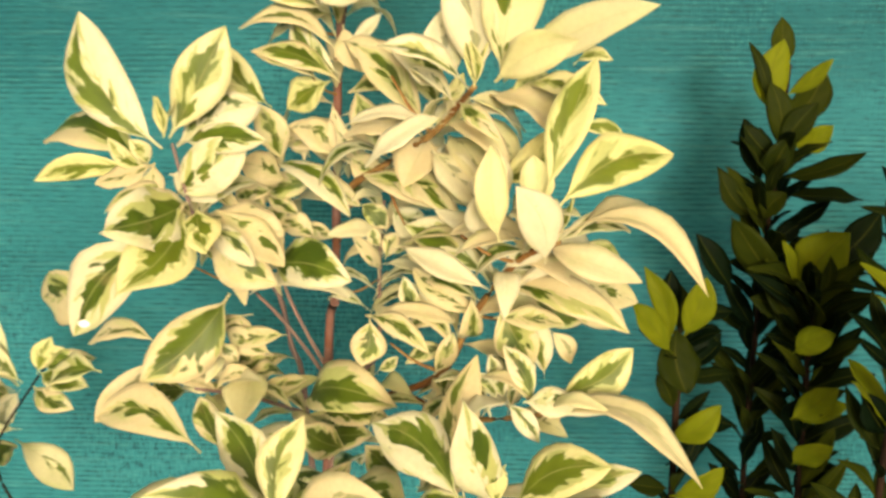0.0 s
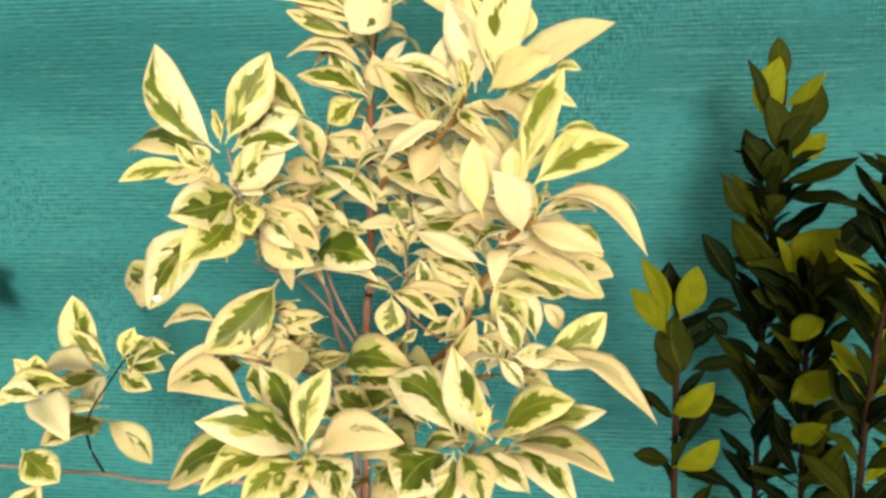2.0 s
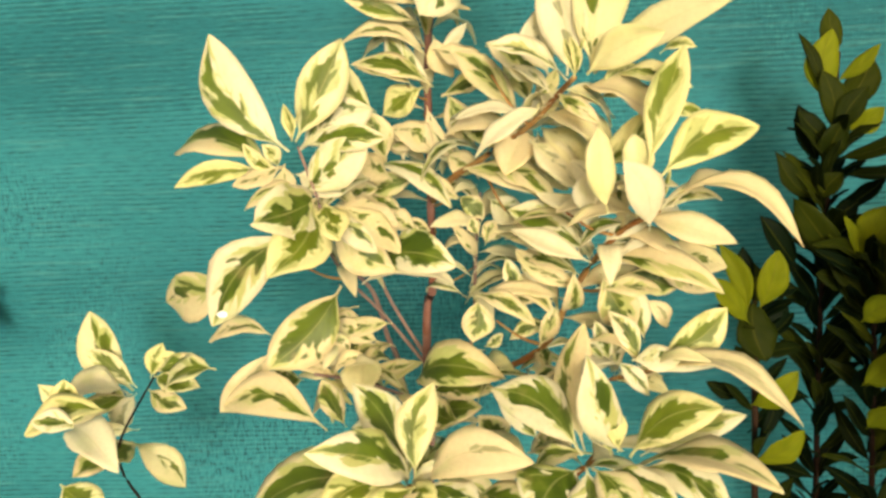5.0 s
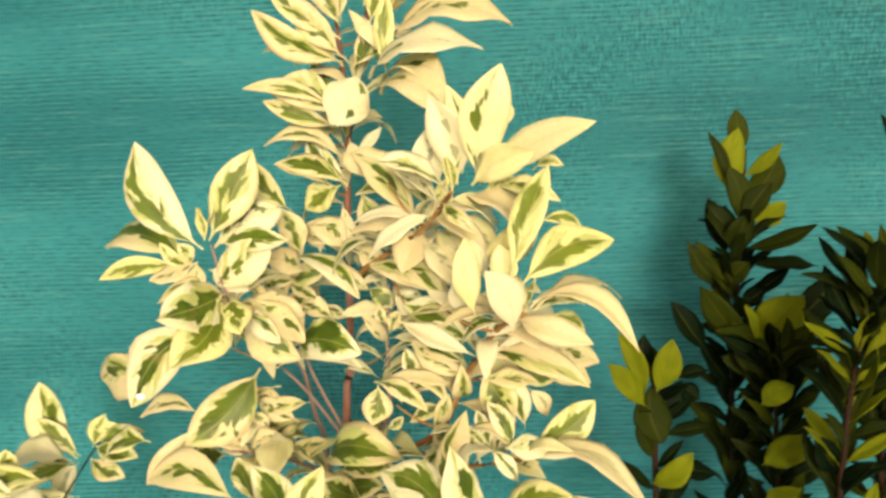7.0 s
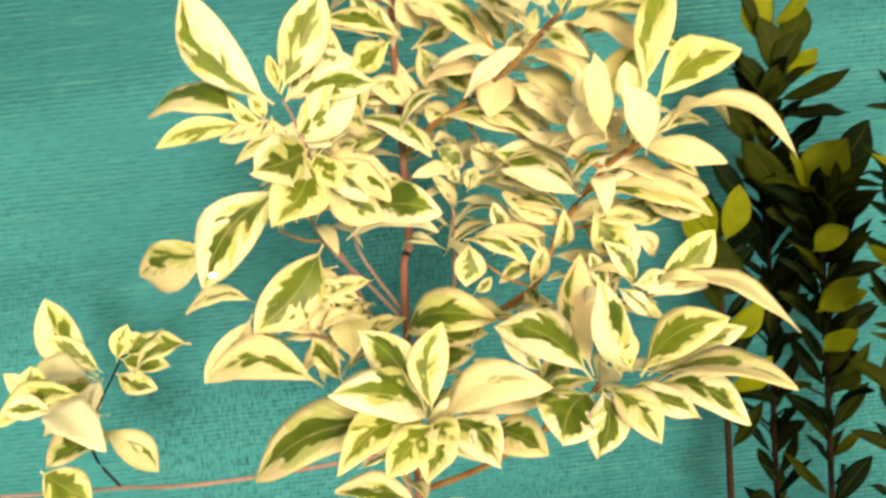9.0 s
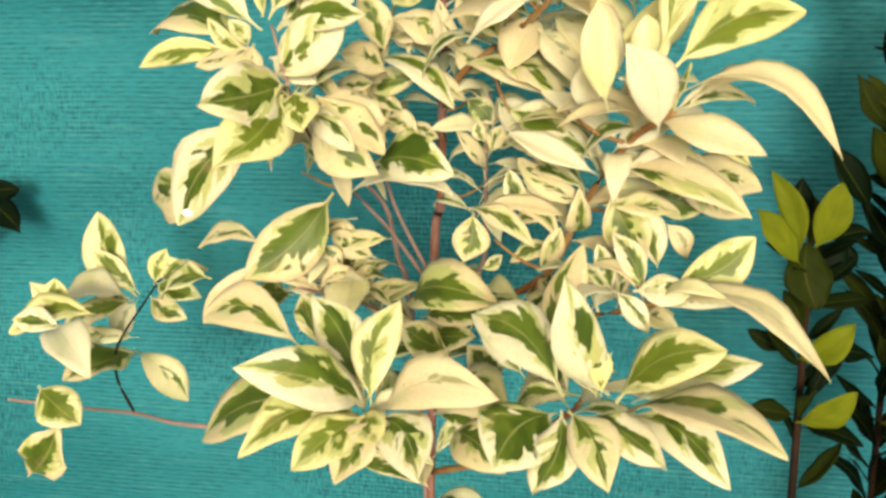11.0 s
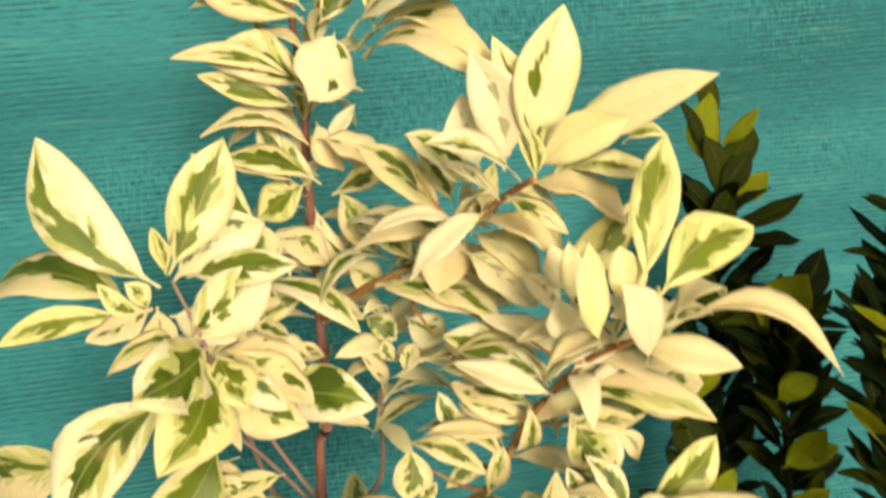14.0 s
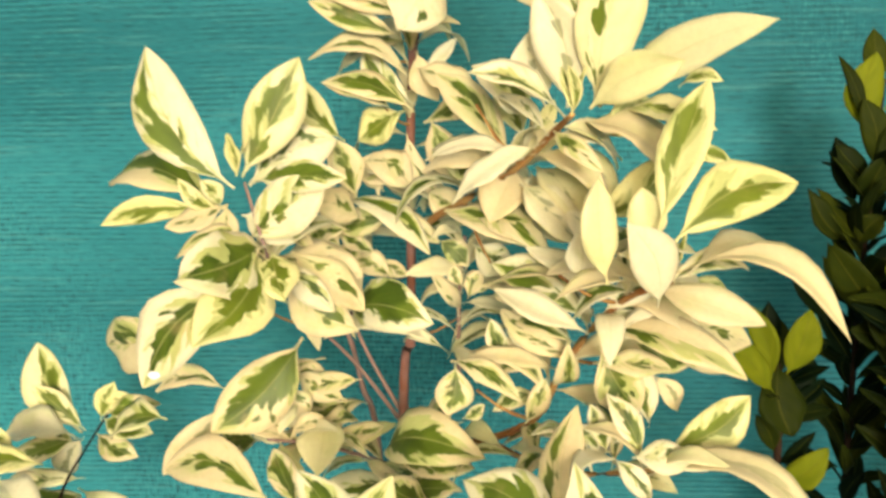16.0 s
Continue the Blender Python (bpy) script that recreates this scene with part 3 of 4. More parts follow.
leaf(shrub, (0.012, 0.470, 1.078), (0.007, 0.460, 1.130), 0.021, (0.34, -0.93, -0.15), .06, .0, 4, side=0)
leaf(shrub, (0.006, 0.530, 1.102), (0.057, 0.530, 1.139), 0.027, (-0.03, -1.00, 0.04), .06, .28, 1, side=0)
leaf(shrub, (-0.003, 0.560, 1.151), (0.048, 0.520, 1.129), 0.036, (0.04, -0.45, 0.89), .14, .02, 2, side=0)
leaf(shrub, (0.026, 0.550, 1.159), (0.070, 0.520, 1.149), 0.018, (-0.34, -0.70, 0.62), .18, .2, 4, side=0)
leaf(shrub, (0.052, 0.530, 1.171), (0.073, 0.520, 1.173), 0.011, (-0.40, -0.72, 0.57), .1, .3, 4, side=0)
leaf(shrub, (0.011, 0.560, 1.164), (0.032, 0.547, 1.247), 0.041, (0.06, -0.98, -0.17), .03, .08, 4, side=.2)
leaf(shrub, (0.013, 0.560, 1.162), (0.094, 0.500, 1.201), 0.029, (-0.61, -0.79, 0.05), .05, .0, 4, side=0)
leaf(shrub, (0.008, 0.550, 1.161), (0.054, 0.520, 1.184), 0.028, (-0.48, -0.86, -0.17), .06, .0, 4, side=0)
leaf(shrub, (-0.000, 0.570, 1.170), (-0.008, 0.550, 1.234), 0.024, (-0.01, -0.95, -0.30), .05, .08, 4, side=0)
leaf(shrub, (-0.004, 0.570, 1.162), (-0.021, 0.550, 1.227), 0.036, (-0.04, -0.95, -0.30), .05, .05, 3, side=0)
leaf(shrub, (-0.016, 0.575, 1.163), (-0.024, 0.570, 1.206), 0.030, (0.07, -0.99, -0.10), .06, .05, 3, side=0)
leaf(shrub, (-0.022, 0.580, 1.154), (-0.058, 0.570, 1.187), 0.034, (0.57, -0.72, 0.40), .18, .25, 3, side=-.3)
leaf(shrub, (-0.036, 0.590, 1.135), (-0.082, 0.600, 1.185), 0.027, (0.25, -0.88, 0.40), .14, .18, 2, side=-.2)
leaf(shrub, (-0.030, 0.600, 1.144), (-0.048, 0.600, 1.177), 0.021, (0.11, -0.99, 0.06), .08, .2, 4, side=0)
leaf(shrub, (0.028, 0.620, 1.203), (0.034, 0.620, 1.228), 0.016, (-0.28, -0.96, 0.07), .05, .0, 1, side=0)
leaf(shrub, (-0.024, 0.560, 1.149), (-0.011, 0.560, 1.167), 0.011, (-0.05, -1.00, 0.04), .05, .2, 1, side=0)
leaf(shrub, (-0.034, 0.590, 1.130), (-0.049, 0.570, 1.097), 0.032, (-0.02, -0.85, 0.53), .06, .0, 2, side=0)
leaf(shrub, (-0.025, 0.600, 1.125), (-0.019, 0.590, 1.097), 0.022, (-0.16, -0.94, 0.30), .06, .05, 3, side=0)
leaf(shrub, (-0.022, 0.590, 1.128), (0.005, 0.550, 1.096), 0.031, (0.10, -0.58, 0.81), .12, .05, 4, side=0)
leaf(shrub, (-0.018, 0.580, 1.133), (0.025, 0.560, 1.107), 0.024, (0.04, -0.76, 0.65), .12, .05, 4, side=0)
leaf(shrub, (-0.094, 0.660, 1.159), (-0.075, 0.648, 1.115), 0.026, (-0.06, -0.97, 0.24), .05, .28, 2, side=.1)
leaf(shrub, (-0.110, 0.660, 1.149), (-0.089, 0.660, 1.105), 0.016, (0.24, -0.96, 0.12), .08, .15, 2, side=.2)
leaf(shrub, (-0.098, 0.660, 1.155), (-0.058, 0.660, 1.174), 0.020, (-0.20, -0.88, 0.43), .12, .4, 2, side=0)
leaf(shrub, (-0.076, 0.630, 1.145), (-0.058, 0.600, 1.116), 0.025, (-0.11, -0.72, 0.68), .05, .45, 4, side=0)
leaf(shrub, (-0.113, 0.672, 1.164), (-0.147, 0.680, 1.143), 0.030, (-0.25, -0.97, 0.04), .04, .4, 1, side=0)
leaf(shrub, (-0.086, 0.640, 1.255), (-0.107, 0.610, 1.212), 0.045, (0.43, -0.83, 0.36), .04, .1, 3, side=.4)
leaf(shrub, (-0.103, 0.670, 1.204), (-0.089, 0.670, 1.170), 0.024, (0.22, -0.97, 0.09), .08, .0, 2, side=0)
leaf(shrub, (-0.143, 0.660, 1.128), (-0.105, 0.647, 1.112), 0.034, (0.09, -0.66, 0.75), .16, .1, 2, side=0)
leaf(shrub, (-0.153, 0.650, 1.104), (-0.091, 0.620, 1.071), 0.025, (0.12, -0.61, 0.78), .12, .2, 3, side=.3)
leaf(shrub, (-0.150, 0.630, 1.032), (-0.088, 0.600, 1.030), 0.039, (-0.40, -0.85, 0.35), .10, .8, 3, side=.05)
leaf(shrub, (-0.163, 0.620, 1.015), (-0.092, 0.620, 1.014), 0.025, (0.01, -0.61, 0.79), .14, .0, 3, side=0)
leaf(shrub, (-0.088, 0.640, 1.078), (-0.068, 0.640, 1.060), 0.019, (0.08, -0.99, 0.08), .06, .75, 2, side=0)
leaf(shrub, (-0.063, 0.620, 1.078), (-0.038, 0.620, 1.061), 0.026, (0.00, -1.00, 0.00), .08, .15, 3, side=0)
leaf(shrub, (-0.062, 0.600, 1.095), (-0.014, 0.557, 1.078), 0.028, (-0.08, -0.44, 0.89), .14, .3, 2, side=-.2)
leaf(shrub, (-0.035, 0.570, 1.076), (0.008, 0.570, 1.047), 0.020, (0.21, -0.93, 0.31), .12, .1, 2, side=0)
leaf(shrub, (-0.011, 0.580, 1.034), (-0.046, 0.590, 1.067), 0.021, (-0.04, -0.97, 0.25), .08, .1, 2, side=0)
leaf(shrub, (-0.001, 0.500, 1.075), (-0.001, 0.490, 1.100), 0.020, (0.11, -0.92, -0.37), .06, .0, 3, side=0)
leaf(shrub, (0.014, 0.530, 1.052), (0.044, 0.530, 1.066), 0.017, (-0.11, -0.96, 0.25), .08, .1, 3, side=0)
leaf(shrub, (0.012, 0.540, 1.031), (0.034, 0.540, 0.992), 0.031, (-0.01, -1.00, -0.01), .08, .35, 2, side=0)
leaf(shrub, (-0.071, 0.630, 1.048), (-0.077, 0.630, 1.063), 0.012, (0.11, -0.99, 0.05), .05, .3, 2, side=0)
leaf(shrub, (-0.071, 0.630, 1.048), (-0.057, 0.630, 1.057), 0.011, (-0.13, -0.97, 0.20), .05, .4, 2, side=0)
leaf(shrub, (-0.069, 0.630, 1.048), (-0.055, 0.630, 1.046), 0.010, (0.04, -0.96, 0.27), .05, .4, 2, side=0)
leaf(shrub, (-0.104, 0.660, 1.268), (-0.175, 0.640, 1.311), 0.029, (0.12, -0.96, -0.25), .08, .3, 2, side=-.2)
leaf(shrub, (-0.104, 0.660, 1.264), (-0.173, 0.660, 1.279), 0.029, (0.14, -0.73, 0.66), .15, .15, 2, side=0)
leaf(shrub, (-0.107, 0.660, 1.222), (-0.167, 0.650, 1.246), 0.037, (0.19, -0.98, 0.07), .10, .5, 2, side=0)
leaf(shrub, (-0.107, 0.680, 1.232), (-0.135, 0.680, 1.272), 0.020, (0.10, -0.99, 0.07), .05, .85, 2, side=0)
leaf(shrub, (-0.075, 0.650, 1.244), (-0.010, 0.577, 1.232), 0.036, (-0.32, -0.43, 0.85), .14, .1, 2, side=0)
leaf(shrub, (-0.070, 0.640, 1.238), (0.005, 0.560, 1.201), 0.035, (-0.29, -0.61, 0.74), .20, .1, 2, side=0)
leaf(shrub, (-0.079, 0.640, 1.251), (0.018, 0.583, 1.262), 0.043, (-0.41, -0.57, 0.71), .14, .08, 3, side=0)
leaf(shrub, (-0.065, 0.650, 1.280), (0.040, 0.592, 1.280), 0.046, (-0.35, -0.64, 0.68), .14, .1, 2, side=0)
leaf(shrub, (-0.056, 0.650, 1.308), (0.071, 0.560, 1.300), 0.033, (-0.35, -0.56, 0.75), .10, .1, 2, side=0)
leaf(shrub, (-0.063, 0.630, 1.251), (-0.060, 0.630, 1.319), 0.019, (0.05, -1.00, -0.00), .05, .45, 1, side=0)
leaf(shrub, (-0.095, 0.660, 1.263), (-0.074, 0.660, 1.298), 0.023, (0.21, -0.97, -0.13), .05, .7, 2, side=0)
leaf(shrub, (-0.103, 0.650, 1.271), (-0.145, 0.650, 1.310), 0.027, (-0.01, -1.00, -0.01), .06, .2, 2, side=0)
leaf(shrub, (-0.105, 0.660, 1.297), (-0.134, 0.660, 1.348), 0.027, (-0.18, -0.98, -0.10), .06, .2, 2, side=0)
leaf(shrub, (-0.104, 0.660, 1.301), (-0.108, 0.660, 1.357), 0.026, (-0.11, -0.99, -0.01), .06, .3, 0, side=0)
leaf(shrub, (-0.080, 0.660, 1.297), (-0.075, 0.660, 1.352), 0.025, (-0.01, -1.00, 0.00), .06, .3, 1, side=0)
leaf(shrub, (-0.074, 0.650, 1.300), (-0.037, 0.640, 1.348), 0.025, (0.03, -0.97, -0.22), .08, .2, 2, side=0)
leaf(shrub, (-0.070, 0.650, 1.295), (-0.009, 0.620, 1.330), 0.039, (-0.59, -0.66, 0.46), .12, .1, 2, side=0)
leaf(shrub, (-0.105, 0.660, 1.287), (-0.163, 0.650, 1.330), 0.028, (0.39, -0.86, 0.32), .10, .2, 2, side=0)
leaf(shrub, (-0.104, 0.660, 1.182), (-0.176, 0.660, 1.200), 0.024, (0.17, -0.69, 0.70), .20, .1, 2, side=0)
leaf(shrub, (-0.105, 0.670, 1.168), (-0.141, 0.670, 1.208), 0.024, (-0.02, -1.00, -0.02), .06, .4, 3, side=0)
leaf(shrub, (-0.104, 0.660, 1.163), (-0.168, 0.660, 1.184), 0.029, (0.22, -0.72, 0.66), .10, .5, 2, side=0)
leaf(shrub, (-0.101, 0.680, 1.188), (-0.076, 0.680, 1.213), 0.012, (-0.10, -0.99, 0.10), .05, .0, 3, side=0)
leaf(shrub, (-0.104, 0.660, 1.193), (-0.061, 0.660, 1.173), 0.030, (0.30, -0.70, 0.64), .12, .1, 2, side=0)
leaf(shrub, (-0.144, 0.620, 1.145), (-0.177, 0.610, 1.189), 0.025, (0.25, -0.97, -0.03), .06, .4, 4, side=0)
leaf(shrub, (-0.119, 0.660, 1.163), (-0.165, 0.660, 1.181), 0.025, (0.21, -0.82, 0.54), .08, .45, 2, side=0)
leaf(shrub, (-0.031, 0.575, 1.133), (-0.008, 0.570, 1.154), 0.014, (-0.21, -0.98, -0.00), .06, .1, 4, side=0)
leaf(shrub, (-0.017, 0.575, 1.119), (0.006, 0.560, 1.084), 0.021, (-0.07, -0.93, 0.35), .14, .1, 2, side=0)
leaf(shrub, (-0.036, 0.590, 1.100), (-0.005, 0.580, 1.084), 0.019, (-0.08, -0.91, 0.41), .16, .1, 3, side=0)
leaf(shrub, (0.010, 0.530, 1.083), (-0.005, 0.540, 1.106), 0.017, (-0.05, -0.93, 0.37), .10, .05, 3, side=0)
leaf(shrub, (0.010, 0.505, 1.093), (0.010, 0.500, 1.126), 0.014, (-0.25, -0.96, -0.15), .08, .0, 4, side=0)
leaf(shrub, (0.029, 0.485, 1.093), (0.029, 0.480, 1.123), 0.021, (-0.19, -0.97, -0.16), .06, .0, 4, side=0)
leaf(shrub, (-0.110, 0.660, 1.113), (-0.146, 0.660, 1.119), 0.028, (0.12, -0.71, 0.69), .12, .2, 2, side=0)
leaf(shrub, (-0.031, 0.570, 1.120), (0.002, 0.550, 1.086), 0.029, (0.15, -0.78, 0.60), .14, .05, 3, side=0)
leaf(shrub, (-0.135, 0.650, 1.100), (-0.087, 0.640, 1.076), 0.020, (0.15, -0.77, 0.62), .14, .15, 2, side=0)
leaf(shrub, (-0.142, 0.680, 1.064), (-0.169, 0.680, 1.051), 0.015, (-0.11, -0.97, 0.23), .10, .45, 2, side=0)
leaf(shrub, (-0.136, 0.680, 1.060), (-0.114, 0.680, 1.047), 0.015, (-0.03, -1.00, -0.05), .10, .2, 2, side=0)
leaf(shrub, (-0.067, 0.620, 1.042), (-0.058, 0.620, 1.061), 0.014, (-0.11, -0.99, 0.05), .05, .2, 2, side=0)
leaf(shrub, (-0.051, 0.580, 1.051), (-0.017, 0.570, 1.038), 0.022, (0.07, -0.70, 0.71), .14, .3, 2, side=0)
leaf(shrub, (-0.038, 0.590, 1.011), (-0.051, 0.590, 1.036), 0.015, (0.18, -0.98, 0.09), .06, .45, 3, side=0)
leaf(shrub, (-0.031, 0.590, 1.011), (-0.021, 0.590, 1.033), 0.012, (-0.26, -0.96, 0.12), .06, .1, 2, side=0)
leaf(shrub, (-0.018, 0.600, 1.001), (-0.054, 0.600, 0.995), 0.014, (-0.11, -0.74, 0.67), .12, .45, 2, side=0)
leaf(shrub, (-0.030, 0.580, 0.972), (-0.017, 0.580, 1.001), 0.016, (0.05, -1.00, -0.02), .06, .2, 2, side=0)
leaf(shrub, (-0.070, 0.600, 0.966), (-0.090, 0.600, 0.956), 0.010, (-0.09, -0.98, 0.18), .08, .5, 2, side=0)
leaf(shrub, (-0.070, 0.600, 0.968), (-0.056, 0.600, 0.978), 0.010, (-0.10, -0.99, 0.14), .08, .5, 2, side=0)
leaf(shrub, (-0.171, 0.680, 0.965), (-0.205, 0.680, 0.976), 0.018, (0.22, -0.71, 0.67), .20, .2, 2, side=0)
leaf(shrub, (-0.121, 0.660, 1.091), (-0.163, 0.660, 1.084), 0.023, (-0.00, -1.00, 0.01), .12, .3, 2, side=0)
leaf(shrub, (-0.141, 0.660, 1.082), (-0.164, 0.660, 1.057), 0.017, (0.02, -1.00, -0.02), .10, .3, 2, side=0)
leaf(shrub, (-0.144, 0.650, 1.129), (-0.107, 0.650, 1.110), 0.029, (0.32, -0.71, 0.63), .20, .1, 2, side=0)
leaf(shrub, (-0.080, 0.610, 1.100), (-0.013, 0.590, 1.071), 0.027, (0.11, -0.67, 0.73), .14, .2, 2, side=-.2)
leaf(shrub, (-0.060, 0.600, 1.053), (-0.008, 0.590, 1.030), 0.025, (0.17, -0.71, 0.69), .14, .15, 2, side=0)
leaf(shrub, (-0.065, 0.600, 1.011), (-0.017, 0.580, 0.993), 0.021, (-0.05, -0.74, 0.68), .18, .4, 2, side=0)
leaf(shrub, (0.017, 0.530, 1.094), (0.009, 0.530, 1.122), 0.018, (-0.20, -0.98, -0.06), .06, .05, 3, side=0)
leaf(shrub, (0.014, 0.550, 1.147), (0.048, 0.550, 1.160), 0.020, (-0.08, -0.97, 0.22), .06, .5, 1, side=0)
leaf(shrub, (0.014, 0.550, 1.145), (0.054, 0.550, 1.146), 0.016, (-0.02, -0.79, 0.61), .08, .3, 1, side=0)
leaf(shrub, (0.056, 0.560, 1.133), (0.088, 0.560, 1.126), 0.013, (0.11, -0.85, 0.51), .10, .45, 1, side=0)
leaf(shrub, (0.025, 0.550, 1.054), (0.059, 0.550, 1.037), 0.025, (0.01, -1.00, 0.01), .06, .6, 2, side=0)
leaf(shrub, (0.048, 0.550, 1.047), (0.096, 0.550, 1.030), 0.037, (0.26, -0.61, 0.75), .12, .1, 2, side=0)
leaf(shrub, (0.044, 0.550, 1.035), (0.090, 0.550, 1.015), 0.026, (0.09, -0.97, 0.21), .08, .5, 2, side=0)
leaf(shrub, (0.055, 0.560, 1.062), (0.088, 0.560, 1.044), 0.020, (0.32, -0.74, 0.60), .12, .5, 1, side=0)
leaf(shrub, (0.032, 0.560, 1.029), (0.066, 0.560, 1.016), 0.022, (0.08, -0.97, 0.21), .08, .6, 2, side=0)
leaf(shrub, (0.016, 0.530, 0.973), (0.007, 0.530, 1.001), 0.013, (-0.08, -1.00, -0.03), .06, .4, 3, side=0)
leaf(shrub, (0.019, 0.530, 0.977), (0.035, 0.530, 0.995), 0.013, (-0.19, -0.97, 0.17), .06, .3, 3, side=0)
leaf(shrub, (0.012, 0.530, 0.973), (-0.001, 0.530, 0.990), 0.012, (-0.02, -1.00, -0.01), .06, .2, 3, side=0)
leaf(shrub, (-0.149, 0.670, 0.973), (-0.191, 0.670, 0.967), 0.020, (-0.09, -0.78, 0.62), .18, .2, 2, side=0)
leaf(shrub, (-0.160, 0.670, 0.957), (-0.196, 0.670, 0.977), 0.023, (0.19, -0.92, 0.34), .20, .1, 2, side=0)
leaf(shrub, (-0.115, 0.620, 0.927), (-0.063, 0.600, 0.935), 0.025, (-0.38, -0.77, 0.51), .10, .7, 2, side=0)
leaf(shrub, (-0.091, 0.600, 0.911), (-0.121, 0.580, 0.934), 0.028, (0.64, -0.74, 0.20), .08, .6, 2, side=0)
leaf(shrub, (-0.055, 0.600, 0.894), (-0.076, 0.580, 0.922), 0.028, (0.50, -0.84, -0.22), .08, .5, 2, side=0)
leaf(shrub, (-0.041, 0.580, 0.893), (-0.011, 0.560, 0.927), 0.029, (-0.29, -0.91, -0.28), .08, .6, 2, side=0)
leaf(shrub, (-0.231, 0.660, 0.938), (-0.193, 0.660, 0.959), 0.022, (-0.08, -0.99, 0.15), .10, .3, 2, side=0)
leaf(shrub, (-0.089, 0.560, 0.898), (-0.039, 0.500, 0.910), 0.048, (-0.48, -0.23, 0.85), .10, .3, 2, side=0)
leaf(shrub, (-0.071, 0.640, 1.095), (-0.093, 0.640, 1.110), 0.024, (0.19, -0.94, 0.28), .10, .15, 2, side=0)
leaf(shrub, (-0.142, 0.660, 1.117), (-0.163, 0.660, 1.090), 0.020, (0.09, -0.99, -0.07), .10, .2, 2, side=0)
leaf(shrub, (-0.159, 0.660, 1.094), (-0.176, 0.660, 1.074), 0.021, (0.05, -1.00, -0.04), .10, .1, 2, side=0)
leaf(shrub, (-0.127, 0.660, 1.109), (-0.142, 0.660, 1.125), 0.018, (0.06, -1.00, 0.06), .10, .3, 2, side=0)
leaf(shrub, (-0.179, 0.570, 1.076), (-0.125, 0.570, 1.066), 0.035, (0.13, -0.70, 0.70), .10, .1, 2, side=0)
leaf(shrub, (-0.171, 0.560, 1.070), (-0.127, 0.560, 1.034), 0.032, (0.24, -0.93, 0.29), .08, .15, 2, side=.2)
leaf(shrub, (-0.140, 0.630, 1.107), (-0.154, 0.620, 1.148), 0.025, (0.30, -0.95, -0.13), .10, .2, 2, side=0)
leaf(shrub, (-0.135, 0.620, 1.094), (-0.163, 0.600, 1.108), 0.028, (0.66, -0.66, 0.38), .15, .1, 2, side=0)
leaf(shrub, (-0.148, 0.620, 1.076), (-0.171, 0.620, 1.090), 0.020, (0.19, -0.93, 0.32), .10, .2, 2, side=0)
leaf(shrub, (-0.135, 0.640, 1.060), (-0.167, 0.640, 1.049), 0.021, (-0.05, -0.99, 0.15), .10, .2, 2, side=0)
leaf(shrub, (-0.150, 0.660, 1.120), (-0.124, 0.660, 1.134), 0.021, (0.02, -1.00, -0.05), .10, .1, 2, side=0)
leaf(shrub, (-0.123, 0.660, 1.048), (-0.150, 0.660, 1.062), 0.021, (0.21, -0.89, 0.41), .16, .2, 2, side=0)
leaf(shrub, (-0.111, 0.660, 1.227), (-0.186, 0.640, 1.247), 0.018, (0.33, -0.88, 0.35), .14, .15, 2, side=0)
leaf(shrub, (-0.112, 0.660, 1.213), (-0.172, 0.650, 1.237), 0.020, (0.19, -0.98, 0.06), .10, .45, 2, side=0)
leaf(shrub, (-0.143, 0.620, 1.088), (-0.171, 0.620, 1.081), 0.018, (-0.12, -0.87, 0.48), .15, .2, 2, side=0)
leaf(shrub, (-0.133, 0.660, 1.065), (-0.160, 0.660, 1.083), 0.018, (0.38, -0.73, 0.57), .15, .3, 2, side=0)
leaf(shrub, (-0.127, 0.580, 1.053), (-0.150, 0.570, 1.071), 0.027, (0.64, -0.57, 0.50), .10, .1, 2, side=0)
leaf(shrub, (-0.107, 0.450, 0.922), (-0.137, 0.420, 0.903), 0.027, (0.24, -0.68, 0.70), .08, .45, 1, side=0)
leaf(shrub, (-0.104, 0.450, 0.922), (-0.115, 0.420, 0.898), 0.026, (-0.07, -0.61, 0.79), .08, .3, 2, side=0)
leaf(shrub, (-0.104, 0.460, 0.918), (-0.072, 0.420, 0.902), 0.033, (-0.20, -0.50, 0.84), .08, .4, 3, side=0)
leaf(shrub, (-0.006, 0.450, 0.932), (-0.017, 0.420, 0.901), 0.028, (-0.14, -0.69, 0.71), .06, .55, 3, side=0)
leaf(shrub, (-0.003, 0.450, 0.932), (0.018, 0.410, 0.910), 0.028, (-0.22, -0.56, 0.80), .06, .3, 2, side=0)
leaf(shrub, (-0.075, 0.520, 0.887), (-0.038, 0.480, 0.882), 0.035, (-0.44, -0.50, 0.75), .10, .4, 2, side=0)
leaf(shrub, (0.025, 0.460, 0.927), (0.072, 0.420, 0.911), 0.028, (-0.27, -0.61, 0.75), .10, .3, 3, side=0)
leaf(shrub, (-0.439, 0.720, 0.886), (-0.479, 0.700, 0.920), 0.027, (0.46, -0.89, 0.02), .08, .3, 4, side=0)
leaf(shrub, (-0.422, 0.720, 0.870), (-0.454, 0.700, 0.861), 0.030, (0.15, -0.60, 0.79), .10, .4, 2, side=0)
leaf(shrub, (-0.436, 0.790, 0.860), (-0.472, 0.790, 0.897), 0.025, (0.20, -0.96, 0.19), .06, .3, 4, side=0)
leaf(shrub, (-0.198, 0.545, 1.111), (-0.229, 0.530, 1.100), 0.023, (0.06, -0.67, 0.74), .08, .1, 2, side=0)
leaf(shrub, (-0.191, 0.550, 1.105), (-0.158, 0.540, 1.090), 0.025, (-0.08, -0.90, 0.43), .06, .1, 3, side=.2)
